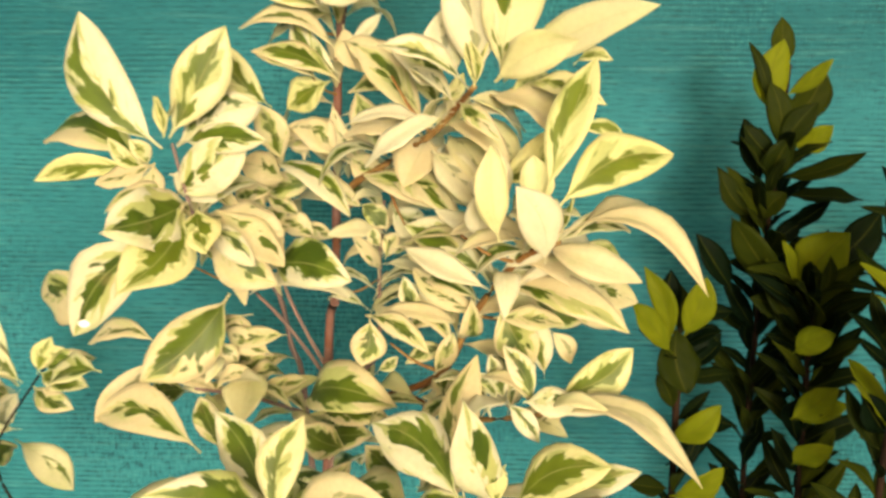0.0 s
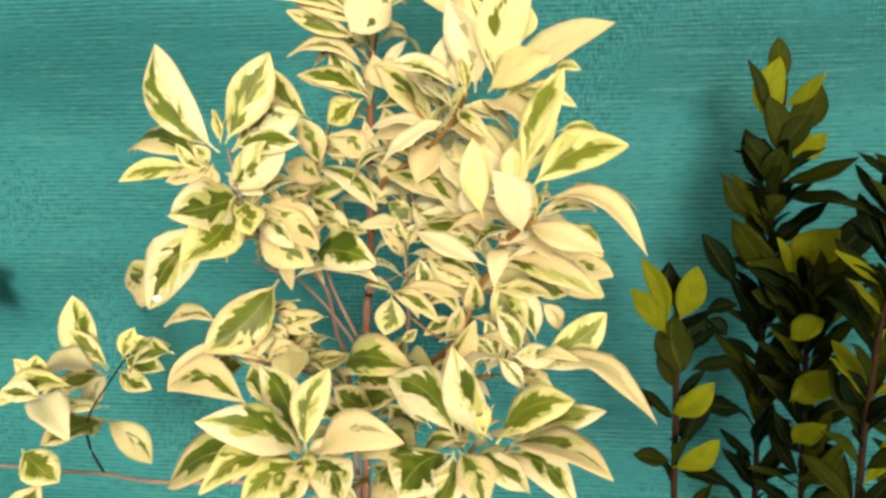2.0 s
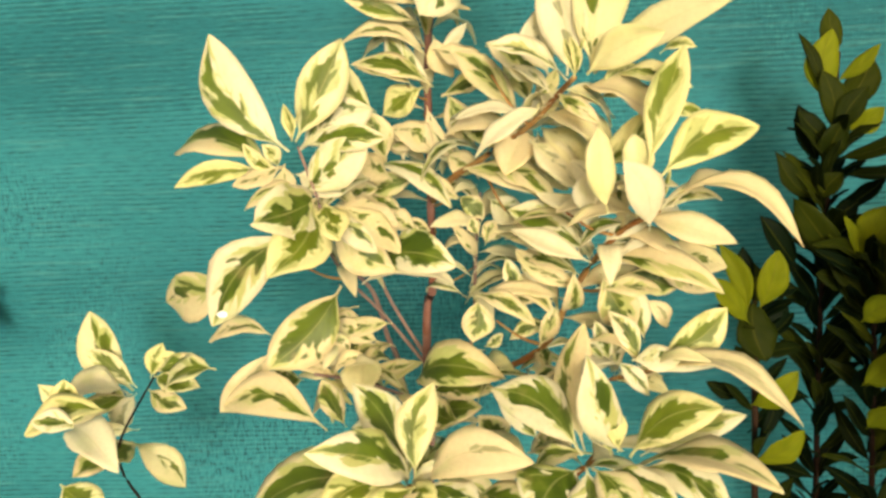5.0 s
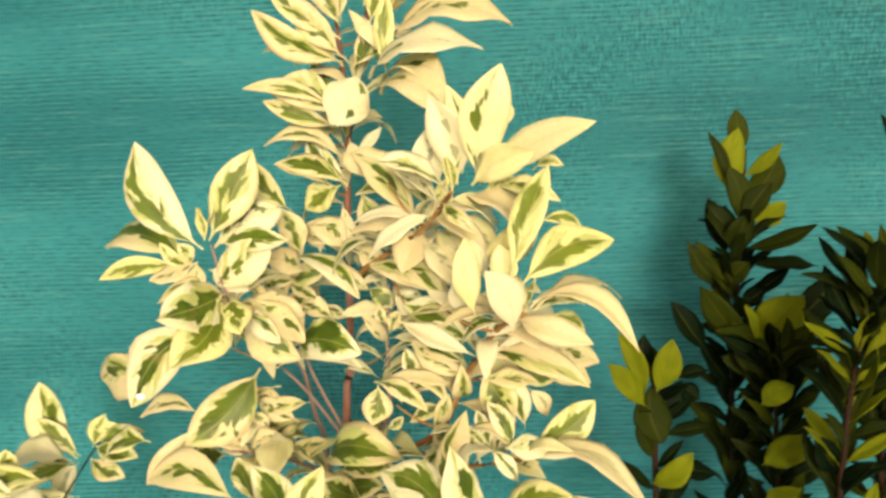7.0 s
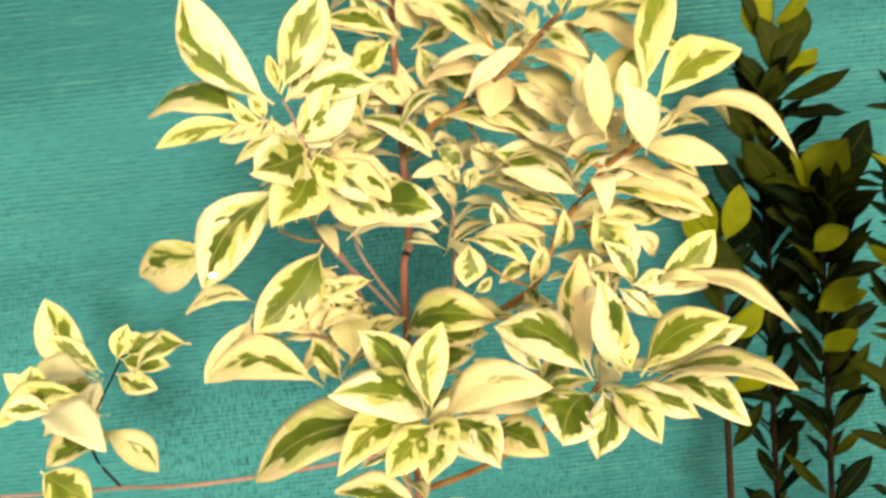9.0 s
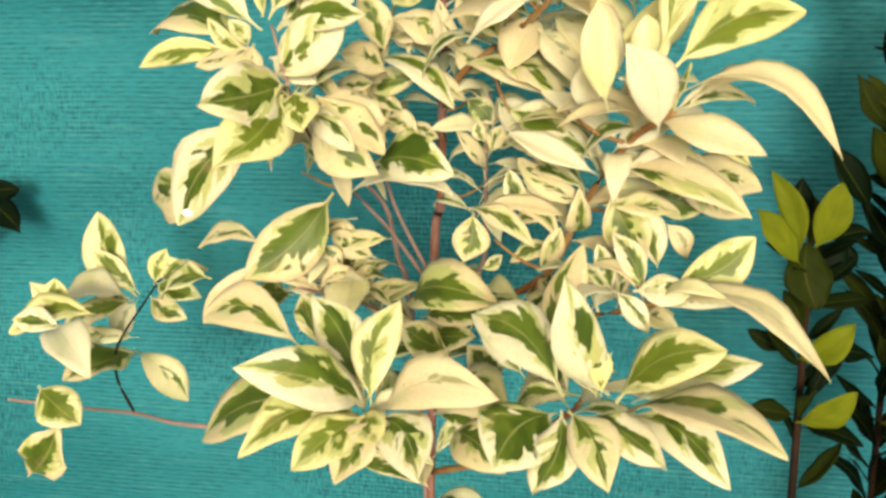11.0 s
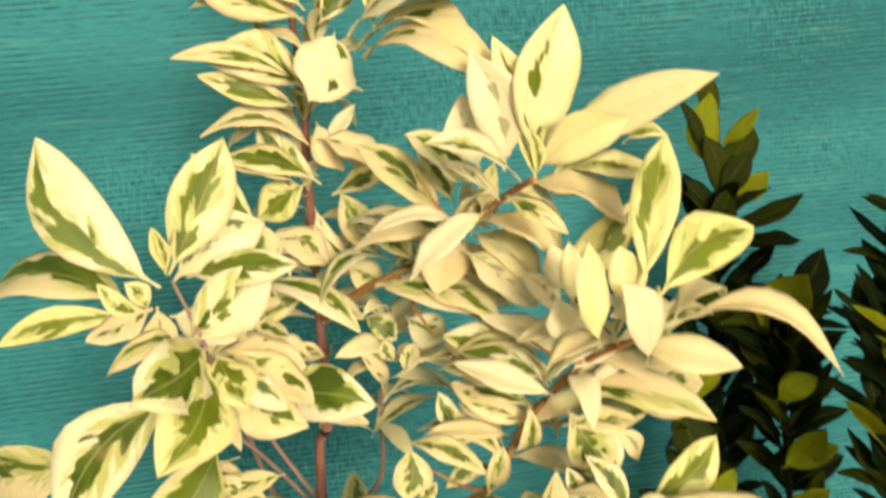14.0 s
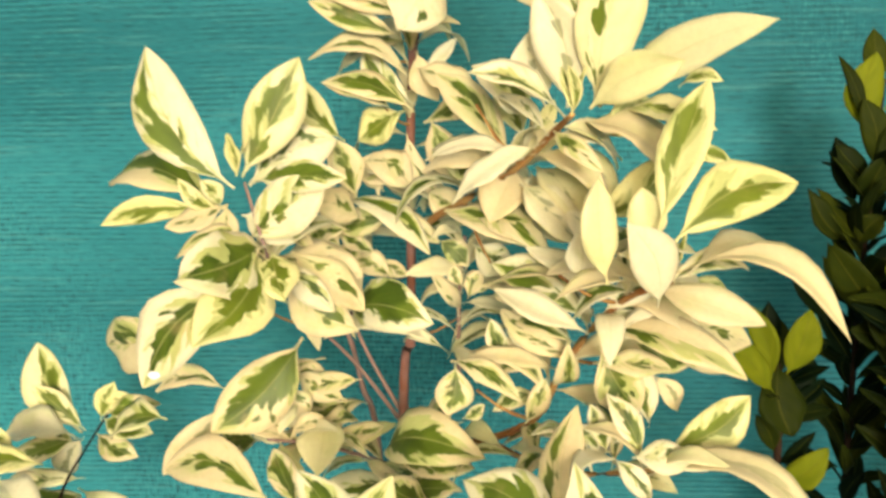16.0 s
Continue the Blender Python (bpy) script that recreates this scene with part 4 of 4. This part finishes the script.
leaf(shrub, (-0.194, 0.535, 1.113), (-0.189, 0.520, 1.086), 0.019, (-0.04, -0.88, 0.48), .05, .1, 2, side=0)
leaf(shrub, (-0.200, 0.540, 1.110), (-0.207, 0.530, 1.127), 0.013, (0.48, -0.83, -0.29), .05, .2, 4, side=0)
leaf(shrub, (-0.437, 0.800, 0.883), (-0.485, 0.820, 0.962), 0.048, (0.02, -0.97, 0.26), .05, .45, 4, side=-.2)
leaf(shrub, (-0.428, 0.790, 0.889), (-0.474, 0.790, 0.930), 0.026, (0.23, -0.94, 0.25), .05, .5, 4, side=0)
leaf(shrub, (-0.433, 0.780, 0.885), (-0.489, 0.760, 0.891), 0.041, (0.27, -0.51, 0.81), .18, .0, 3, side=0)
leaf(shrub, (-0.425, 0.780, 0.886), (-0.449, 0.775, 0.850), 0.029, (-0.04, -0.99, 0.16), .06, .05, 3, side=0)
leaf(shrub, (-0.429, 0.780, 0.885), (-0.488, 0.750, 0.863), 0.028, (0.16, -0.77, 0.62), .06, .6, 2, side=0)
leaf(shrub, (-0.413, 0.790, 0.898), (-0.397, 0.790, 0.934), 0.023, (0.16, -0.99, -0.07), .05, .3, 1, side=0)
leaf(shrub, (-0.408, 0.790, 0.908), (-0.379, 0.790, 0.919), 0.019, (0.00, -1.00, -0.00), .05, .2, 1, side=0)
leaf(shrub, (-0.405, 0.786, 0.906), (-0.352, 0.780, 0.918), 0.025, (-0.15, -0.80, 0.58), .10, .70, 2, side=0)
leaf(shrub, (-0.407, 0.784, 0.902), (-0.358, 0.775, 0.892), 0.028, (-0.10, -0.70, 0.70), .12, .75, 4, side=0)
leaf(shrub, (-0.412, 0.780, 0.890), (-0.372, 0.772, 0.872), 0.026, (0.00, -0.75, 0.66), .10, .45, 2, side=0)
leaf(shrub, (-0.320, 0.720, 0.924), (-0.385, 0.750, 0.896), 0.039, (-0.53, -0.52, 0.67), .06, .55, 4, side=0)
leaf(shrub, (-0.445, 0.800, 0.830), (-0.396, 0.810, 0.776), 0.038, (0.51, -0.80, 0.31), .16, .1, 4, side=.2)
leaf(shrub, (-0.426, 0.770, 0.837), (-0.456, 0.700, 0.832), 0.054, (0.28, -0.19, 0.94), .08, .75, 2, side=0)
leaf(shrub, (-0.421, 0.770, 0.852), (-0.481, 0.760, 0.856), 0.020, (0.17, -0.81, 0.56), .10, .1, 4, side=0)
leaf(shrub, (-0.429, 0.660, 0.893), (-0.363, 0.600, 0.876), 0.039, (-0.14, -0.41, 0.90), .12, .0, 3, side=0)
leaf(shrub, (-0.405, 0.680, 0.900), (-0.473, 0.660, 0.886), 0.040, (0.01, -0.59, 0.81), .10, .4, 1, side=0)
leaf(shrub, (-0.456, 0.700, 0.890), (-0.454, 0.700, 0.924), 0.030, (0.22, -0.98, -0.01), .05, .4, 1, side=0)
leaf(shrub, (-0.429, 0.630, 0.854), (-0.388, 0.620, 0.828), 0.039, (0.21, -0.75, 0.62), .05, .7, 4, side=0)
leaf(shrub, (-0.446, 0.630, 0.777), (-0.408, 0.620, 0.826), 0.044, (0.02, -0.98, -0.22), .05, .7, 2, side=0)
leaf(shrub, (-0.422, 0.660, 0.891), (-0.461, 0.650, 0.901), 0.025, (0.34, -0.76, 0.56), .10, .3, 3, side=0)
water_drop((-0.190, 0.545, 1.066), (-0.260, 0.555, 1.000), (-0.14, -0.99, -0.00), .05)
# young shoot tips at the ends of the branches
for x, y, z in ((-0.188, 0.536, 1.128), (-0.116, 0.478, 0.912), (0.010, 0.470, 0.932), (-0.003, 0.505, 1.158), (0.044, 0.490, 1.076), (-0.082, 0.68, 1.42)):
    for turn in (0.3, 2.3, 4.4):
        out = Vector((math.cos(turn) * 0.008, math.sin(turn) * 0.008, 0.024))
        leaf(shrub, (x, y, z), Vector((x, y, z)) + out, 0.008, (math.cos(turn), math.sin(turn), 0.2), -0.05, 0.3, 1)

# dark green shrubs beside it
dark_small = plant("dark_shrub", "small dark green shrub with lime-yellow young leaves", (0.155, 0.75, 0.0))
dark_tall = plant("dark_shrub", "tall dark green shrub with a few yellowish young leaves", (0.28, 0.87, 0.0))
dark_right = plant("dark_shrub", "dark green shrub with slender reddish stems", (0.38, 0.76, 0.0))
for ob in (dark_small, dark_tall, dark_right):
    tagged(ob, group="dark shrubs beside the variegated one")
edge_shrub = plant("edge_shrub", "dark green leafy shoot close to the cloth", (-0.860, 1.030, 0.000))
stem(edge_shrub, "stem", [(-0.860, 1.030, -0.020), (-0.850, 1.030, 0.580), (-0.785, 1.030, 0.980)], 0.004, 0.002, DARK_BARK)
SHOOTS = [
    ((0.155, 0.75, 0.0), (0.16, 0.74, 0.873), (0.156, 0.74, 0.965)),
    ((0.262, 0.90, 0.0), (0.263, 0.90, 0.812), (0.282, 0.90, 1.185)),
    ((0.294, 0.83, 0.0), (0.294, 0.83, 0.835), (0.297, 0.835, 0.985)),
    ((0.30, 0.72, 0.0), (0.314, 0.70, 0.879), (0.372, 0.70, 1.13)),
    ((0.40, 0.84, 0.0), (0.40, 0.84, 0.80), (0.41, 0.84, 0.99)),
    ((0.47, 0.74, 0.0), (0.46, 0.74, 0.85), (0.46, 0.74, 1.05)),
]
OWNERS = (dark_small, dark_tall, dark_tall, dark_right, dark_tall, dark_right)
for owner, (foot, middle, top) in zip(OWNERS, SHOOTS):
    stem(owner, "stem", [foot, middle, top], 0.0042, 0.0018, DARK_BARK)
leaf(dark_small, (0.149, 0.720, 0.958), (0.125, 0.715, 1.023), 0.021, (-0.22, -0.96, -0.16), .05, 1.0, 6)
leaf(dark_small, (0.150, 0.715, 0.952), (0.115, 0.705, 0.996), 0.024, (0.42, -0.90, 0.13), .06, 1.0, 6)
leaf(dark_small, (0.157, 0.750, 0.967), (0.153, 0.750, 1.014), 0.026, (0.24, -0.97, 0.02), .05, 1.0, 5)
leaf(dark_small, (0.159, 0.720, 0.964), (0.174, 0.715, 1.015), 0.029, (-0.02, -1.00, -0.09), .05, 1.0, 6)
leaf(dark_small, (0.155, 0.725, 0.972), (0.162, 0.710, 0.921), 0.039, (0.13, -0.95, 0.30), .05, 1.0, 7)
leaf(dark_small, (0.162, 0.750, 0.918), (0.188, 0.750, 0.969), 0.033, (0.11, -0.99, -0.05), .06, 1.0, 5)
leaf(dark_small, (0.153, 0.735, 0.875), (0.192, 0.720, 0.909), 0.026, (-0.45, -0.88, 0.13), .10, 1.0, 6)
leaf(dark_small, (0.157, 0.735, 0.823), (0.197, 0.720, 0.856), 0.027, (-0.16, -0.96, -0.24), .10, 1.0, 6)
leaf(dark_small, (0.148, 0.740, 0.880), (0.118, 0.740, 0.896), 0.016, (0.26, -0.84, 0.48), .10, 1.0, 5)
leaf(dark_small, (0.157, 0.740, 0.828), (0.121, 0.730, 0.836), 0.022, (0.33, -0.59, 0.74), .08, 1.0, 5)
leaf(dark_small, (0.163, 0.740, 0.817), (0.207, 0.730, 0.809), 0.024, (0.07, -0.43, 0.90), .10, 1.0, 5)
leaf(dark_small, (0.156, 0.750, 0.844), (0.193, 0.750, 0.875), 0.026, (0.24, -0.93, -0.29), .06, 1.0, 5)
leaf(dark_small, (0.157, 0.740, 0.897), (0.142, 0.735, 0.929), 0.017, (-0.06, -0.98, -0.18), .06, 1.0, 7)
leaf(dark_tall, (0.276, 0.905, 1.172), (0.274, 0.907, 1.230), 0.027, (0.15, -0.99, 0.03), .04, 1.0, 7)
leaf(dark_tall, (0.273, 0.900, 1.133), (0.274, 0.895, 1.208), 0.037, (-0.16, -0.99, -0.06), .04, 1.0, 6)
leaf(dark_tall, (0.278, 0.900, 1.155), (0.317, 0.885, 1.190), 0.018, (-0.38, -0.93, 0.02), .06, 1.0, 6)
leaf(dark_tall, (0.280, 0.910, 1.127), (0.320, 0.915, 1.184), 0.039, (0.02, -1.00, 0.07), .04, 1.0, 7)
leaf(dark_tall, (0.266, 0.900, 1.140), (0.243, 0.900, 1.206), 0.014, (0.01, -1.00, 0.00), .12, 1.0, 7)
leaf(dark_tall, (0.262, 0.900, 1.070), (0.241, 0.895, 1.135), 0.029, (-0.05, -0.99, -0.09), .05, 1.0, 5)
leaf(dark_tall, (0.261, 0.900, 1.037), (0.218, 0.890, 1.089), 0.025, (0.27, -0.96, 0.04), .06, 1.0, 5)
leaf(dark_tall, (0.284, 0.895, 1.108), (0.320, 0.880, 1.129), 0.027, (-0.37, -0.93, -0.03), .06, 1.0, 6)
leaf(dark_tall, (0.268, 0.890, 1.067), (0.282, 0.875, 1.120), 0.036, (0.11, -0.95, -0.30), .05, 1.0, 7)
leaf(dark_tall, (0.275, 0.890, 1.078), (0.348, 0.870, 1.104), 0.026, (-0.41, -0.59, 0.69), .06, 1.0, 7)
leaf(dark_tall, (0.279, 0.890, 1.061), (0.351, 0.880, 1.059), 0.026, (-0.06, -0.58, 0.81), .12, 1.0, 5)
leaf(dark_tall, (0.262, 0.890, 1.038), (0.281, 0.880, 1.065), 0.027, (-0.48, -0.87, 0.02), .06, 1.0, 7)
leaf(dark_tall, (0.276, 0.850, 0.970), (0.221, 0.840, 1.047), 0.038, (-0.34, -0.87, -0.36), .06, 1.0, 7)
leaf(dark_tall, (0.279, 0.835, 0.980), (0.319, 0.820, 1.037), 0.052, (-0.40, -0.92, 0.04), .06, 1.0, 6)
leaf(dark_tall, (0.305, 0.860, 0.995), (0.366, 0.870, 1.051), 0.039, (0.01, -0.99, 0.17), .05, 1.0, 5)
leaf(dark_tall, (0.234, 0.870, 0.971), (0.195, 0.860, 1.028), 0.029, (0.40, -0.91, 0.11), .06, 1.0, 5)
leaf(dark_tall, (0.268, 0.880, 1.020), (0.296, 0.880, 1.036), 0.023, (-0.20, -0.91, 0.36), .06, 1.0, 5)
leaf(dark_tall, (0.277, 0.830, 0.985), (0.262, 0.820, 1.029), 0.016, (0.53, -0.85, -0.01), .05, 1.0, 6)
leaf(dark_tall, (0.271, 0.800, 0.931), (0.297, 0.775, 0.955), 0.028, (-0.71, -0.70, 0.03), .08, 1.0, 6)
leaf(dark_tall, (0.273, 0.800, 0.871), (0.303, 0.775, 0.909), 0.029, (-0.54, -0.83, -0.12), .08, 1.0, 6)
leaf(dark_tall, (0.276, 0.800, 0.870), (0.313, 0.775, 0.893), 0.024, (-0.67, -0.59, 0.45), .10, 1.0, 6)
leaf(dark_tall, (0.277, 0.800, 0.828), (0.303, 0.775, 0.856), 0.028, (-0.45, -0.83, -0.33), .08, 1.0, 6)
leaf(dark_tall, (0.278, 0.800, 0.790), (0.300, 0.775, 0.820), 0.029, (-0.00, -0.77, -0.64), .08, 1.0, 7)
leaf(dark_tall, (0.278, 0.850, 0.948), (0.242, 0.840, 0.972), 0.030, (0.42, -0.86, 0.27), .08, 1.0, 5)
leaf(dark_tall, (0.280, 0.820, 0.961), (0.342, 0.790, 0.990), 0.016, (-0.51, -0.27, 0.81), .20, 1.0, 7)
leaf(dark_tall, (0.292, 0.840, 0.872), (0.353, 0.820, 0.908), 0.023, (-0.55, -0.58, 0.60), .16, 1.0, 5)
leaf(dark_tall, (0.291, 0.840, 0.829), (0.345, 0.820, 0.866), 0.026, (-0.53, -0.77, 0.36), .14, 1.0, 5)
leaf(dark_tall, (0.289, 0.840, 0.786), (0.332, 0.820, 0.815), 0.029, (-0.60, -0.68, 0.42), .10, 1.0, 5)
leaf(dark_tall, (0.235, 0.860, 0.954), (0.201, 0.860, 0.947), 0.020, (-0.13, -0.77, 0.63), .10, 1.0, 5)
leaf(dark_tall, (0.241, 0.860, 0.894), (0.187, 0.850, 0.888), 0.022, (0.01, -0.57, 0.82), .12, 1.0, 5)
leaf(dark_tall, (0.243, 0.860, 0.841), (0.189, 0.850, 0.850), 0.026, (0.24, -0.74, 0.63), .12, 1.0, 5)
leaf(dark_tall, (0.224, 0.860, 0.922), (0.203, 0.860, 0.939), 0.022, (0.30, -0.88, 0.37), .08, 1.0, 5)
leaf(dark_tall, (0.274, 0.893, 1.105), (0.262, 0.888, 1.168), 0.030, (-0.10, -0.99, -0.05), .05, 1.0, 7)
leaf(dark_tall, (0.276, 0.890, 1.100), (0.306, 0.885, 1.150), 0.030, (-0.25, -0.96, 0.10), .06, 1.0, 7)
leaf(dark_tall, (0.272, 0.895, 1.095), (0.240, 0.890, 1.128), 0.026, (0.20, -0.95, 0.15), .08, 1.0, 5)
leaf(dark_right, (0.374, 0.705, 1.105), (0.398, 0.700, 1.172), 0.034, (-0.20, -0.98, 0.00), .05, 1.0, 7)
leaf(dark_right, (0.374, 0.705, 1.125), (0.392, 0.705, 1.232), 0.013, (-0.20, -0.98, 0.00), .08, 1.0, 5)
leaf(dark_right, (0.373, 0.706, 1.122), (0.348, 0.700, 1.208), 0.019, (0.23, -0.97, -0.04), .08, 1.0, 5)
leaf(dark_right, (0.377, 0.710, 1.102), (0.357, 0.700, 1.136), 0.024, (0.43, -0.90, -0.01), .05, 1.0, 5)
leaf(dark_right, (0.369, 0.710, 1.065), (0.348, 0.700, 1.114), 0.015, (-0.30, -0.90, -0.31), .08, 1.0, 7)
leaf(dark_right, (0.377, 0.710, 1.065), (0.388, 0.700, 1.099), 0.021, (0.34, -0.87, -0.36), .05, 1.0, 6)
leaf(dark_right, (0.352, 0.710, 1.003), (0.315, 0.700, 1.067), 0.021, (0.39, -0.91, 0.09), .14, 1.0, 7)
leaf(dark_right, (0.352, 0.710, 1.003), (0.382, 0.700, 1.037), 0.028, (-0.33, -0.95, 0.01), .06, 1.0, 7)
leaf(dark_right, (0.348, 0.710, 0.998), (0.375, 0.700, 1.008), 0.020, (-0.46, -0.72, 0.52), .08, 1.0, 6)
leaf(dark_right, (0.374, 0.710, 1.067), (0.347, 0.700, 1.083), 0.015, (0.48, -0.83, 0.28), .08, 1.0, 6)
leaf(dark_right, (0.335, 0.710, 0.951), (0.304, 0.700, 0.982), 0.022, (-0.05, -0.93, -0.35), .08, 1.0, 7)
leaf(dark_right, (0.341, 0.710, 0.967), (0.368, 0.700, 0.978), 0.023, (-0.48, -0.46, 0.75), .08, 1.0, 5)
leaf(dark_right, (0.324, 0.710, 0.924), (0.363, 0.700, 0.936), 0.025, (-0.37, -0.67, 0.64), .12, 1.0, 5)
leaf(dark_right, (0.318, 0.710, 0.892), (0.292, 0.700, 0.929), 0.028, (0.25, -0.97, -0.09), .08, 1.0, 5)
leaf(dark_right, (0.326, 0.720, 1.057), (0.323, 0.710, 1.102), 0.014, (0.48, -0.86, -0.16), .10, 1.0, 5)
leaf(edge_shrub, (-0.788, 1.030, 0.940), (-0.712, 1.010, 0.901), 0.039, (0.07, -0.81, 0.58), 0.06, 1.00, 5)
leaf(edge_shrub, (-0.792, 1.030, 0.931), (-0.722, 1.030, 0.952), 0.038, (0.03, -1.00, -0.09), 0.06, 1.00, 5)


def leafy(parent, line, first, last, count, size, tints, green=(1.0, 1.0), rise=(0.1, 1.0), arch=(0.02, 0.14), push=0.0, into=None, slim=1.0):
    """Leaves in a loose spiral along a shoot, turning outward. push: how far they favour the side of the cloth."""
    line = curve_points(line, 6)
    for k in range(count):
        f = (first + (last - first) * (k + rng.random() * 0.7) / count) * (len(line) - 1.001)
        base = line[int(f)].lerp(line[int(f) + 1], f - int(f))
        turn = k * 2.4 + rng.uniform(-0.4, 0.4)
        way = Vector((math.cos(turn), math.sin(turn) * 0.8 + push, rng.uniform(*rise))).normalized()
        length = size * rng.uniform(0.75, 1.2)
        facing = Vector((0, 0, 1.0)) + way * -0.3 + Vector((rng.uniform(-0.4, 0.4), rng.uniform(-1.3, -0.2), 0))
        leaf(parent, base, base + way * length, length * slim * rng.uniform(0.30, 0.44), facing, rng.uniform(*arch), rng.uniform(*green), rng.choice(tints), into)


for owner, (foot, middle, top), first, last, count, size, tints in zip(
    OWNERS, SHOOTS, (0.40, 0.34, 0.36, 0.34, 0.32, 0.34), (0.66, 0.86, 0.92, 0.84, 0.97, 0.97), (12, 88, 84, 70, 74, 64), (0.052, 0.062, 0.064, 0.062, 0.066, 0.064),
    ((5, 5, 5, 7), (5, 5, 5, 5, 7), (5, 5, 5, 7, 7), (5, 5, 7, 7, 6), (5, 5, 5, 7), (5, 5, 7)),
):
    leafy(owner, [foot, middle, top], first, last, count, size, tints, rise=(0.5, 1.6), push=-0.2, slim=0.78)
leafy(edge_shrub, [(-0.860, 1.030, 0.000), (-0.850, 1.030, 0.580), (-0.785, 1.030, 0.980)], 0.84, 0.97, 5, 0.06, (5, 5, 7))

# the inner leaves of the variegated shrub, along trunk and branches
SOFT = dict(green=(-0.25, 0.38), rise=(-0.6, 0.7), arch=(0.08, 0.36), push=0.2, slim=0.95)
inner = bmesh.new()
leafy(shrub, [(-0.117, 0.70, 1.0), (-0.114, 0.697, 1.1), (-0.110, 0.697, 1.2), (-0.095, 0.685, 1.26), (-0.084, 0.68, 1.36), (-0.082, 0.68, 1.42)], 0.12, 1.0, 48, 0.054, (0, 2, 2, 3), **SOFT)
leafy(shrub, [(-0.083, 0.66, 1.092), (-0.052, 0.63, 1.11), (-0.031, 0.57, 1.131), (-0.005, 0.52, 1.157)], 0.1, 1.0, 26, 0.052, (3, 0, 2, 3, 2), **SOFT, into=inner)
leafy(shrub, [(-0.026, 0.60, 0.968), (-0.004, 0.575, 1.014), (0.022, 0.53, 1.057), (0.044, 0.49, 1.076)], 0.15, 1.0, 30, 0.052, (3, 0, 2, 3, 2), **SOFT, into=inner)
leafy(shrub, [(-0.191, 0.71, 1.004), (-0.19, 0.62, 1.05), (-0.172, 0.528, 1.084)], 0.1, 1.0, 26, 0.044, (0, 2, 2), **SOFT, into=inner)
leafy(shrub, [(-0.09, 0.69, 0.98), (-0.075, 0.66, 1.03), (-0.07, 0.64, 1.08)], 0.0, 1.0, 16, 0.046, (2, 2, 0, 3), **SOFT, into=inner)
leafy(shrub, [(-0.128, 0.722, 0.88), (-0.17, 0.66, 0.925), (-0.205, 0.62, 0.945)], 0.1, 1.0, 26, 0.044, (0, 2, 2, 1), **SOFT, into=inner)
leafy(shrub, [(-0.06, 0.65, 0.937), (-0.01, 0.56, 0.95), (0.047, 0.50, 0.976)], 0.1, 1.0, 20, 0.044, (0, 2, 3, 4), **SOFT, into=inner)
leafy(shrub, [(-0.13, 0.62, 0.83), (-0.118, 0.50, 0.885), (-0.114, 0.475, 0.912)], 0.5, 1.0, 6, 0.05, (0, 2, 3), **SOFT, into=inner)
leafy(shrub, [(-0.07, 0.63, 0.82), (-0.01, 0.52, 0.90), (0.006, 0.50, 0.925)], 0.5, 1.0, 6, 0.05, (0, 2, 3), **SOFT, into=inner)
leafy(shrub, [(-0.135, 0.73, 0.72), (-0.13, 0.725, 0.82), (-0.128, 0.722, 0.9)], 0.0, 1.0, 12, 0.07, (0, 2, 3), green=(0.1, 0.6), rise=(-0.3, 0.6), arch=(0.06, 0.2), push=-0.4, into=inner)
bmesh.ops.recalc_face_normals(inner, faces=inner.faces)
tagged(mesh_object("inner_leaves", inner, VARIEGATED, shrub), kind="stuff")
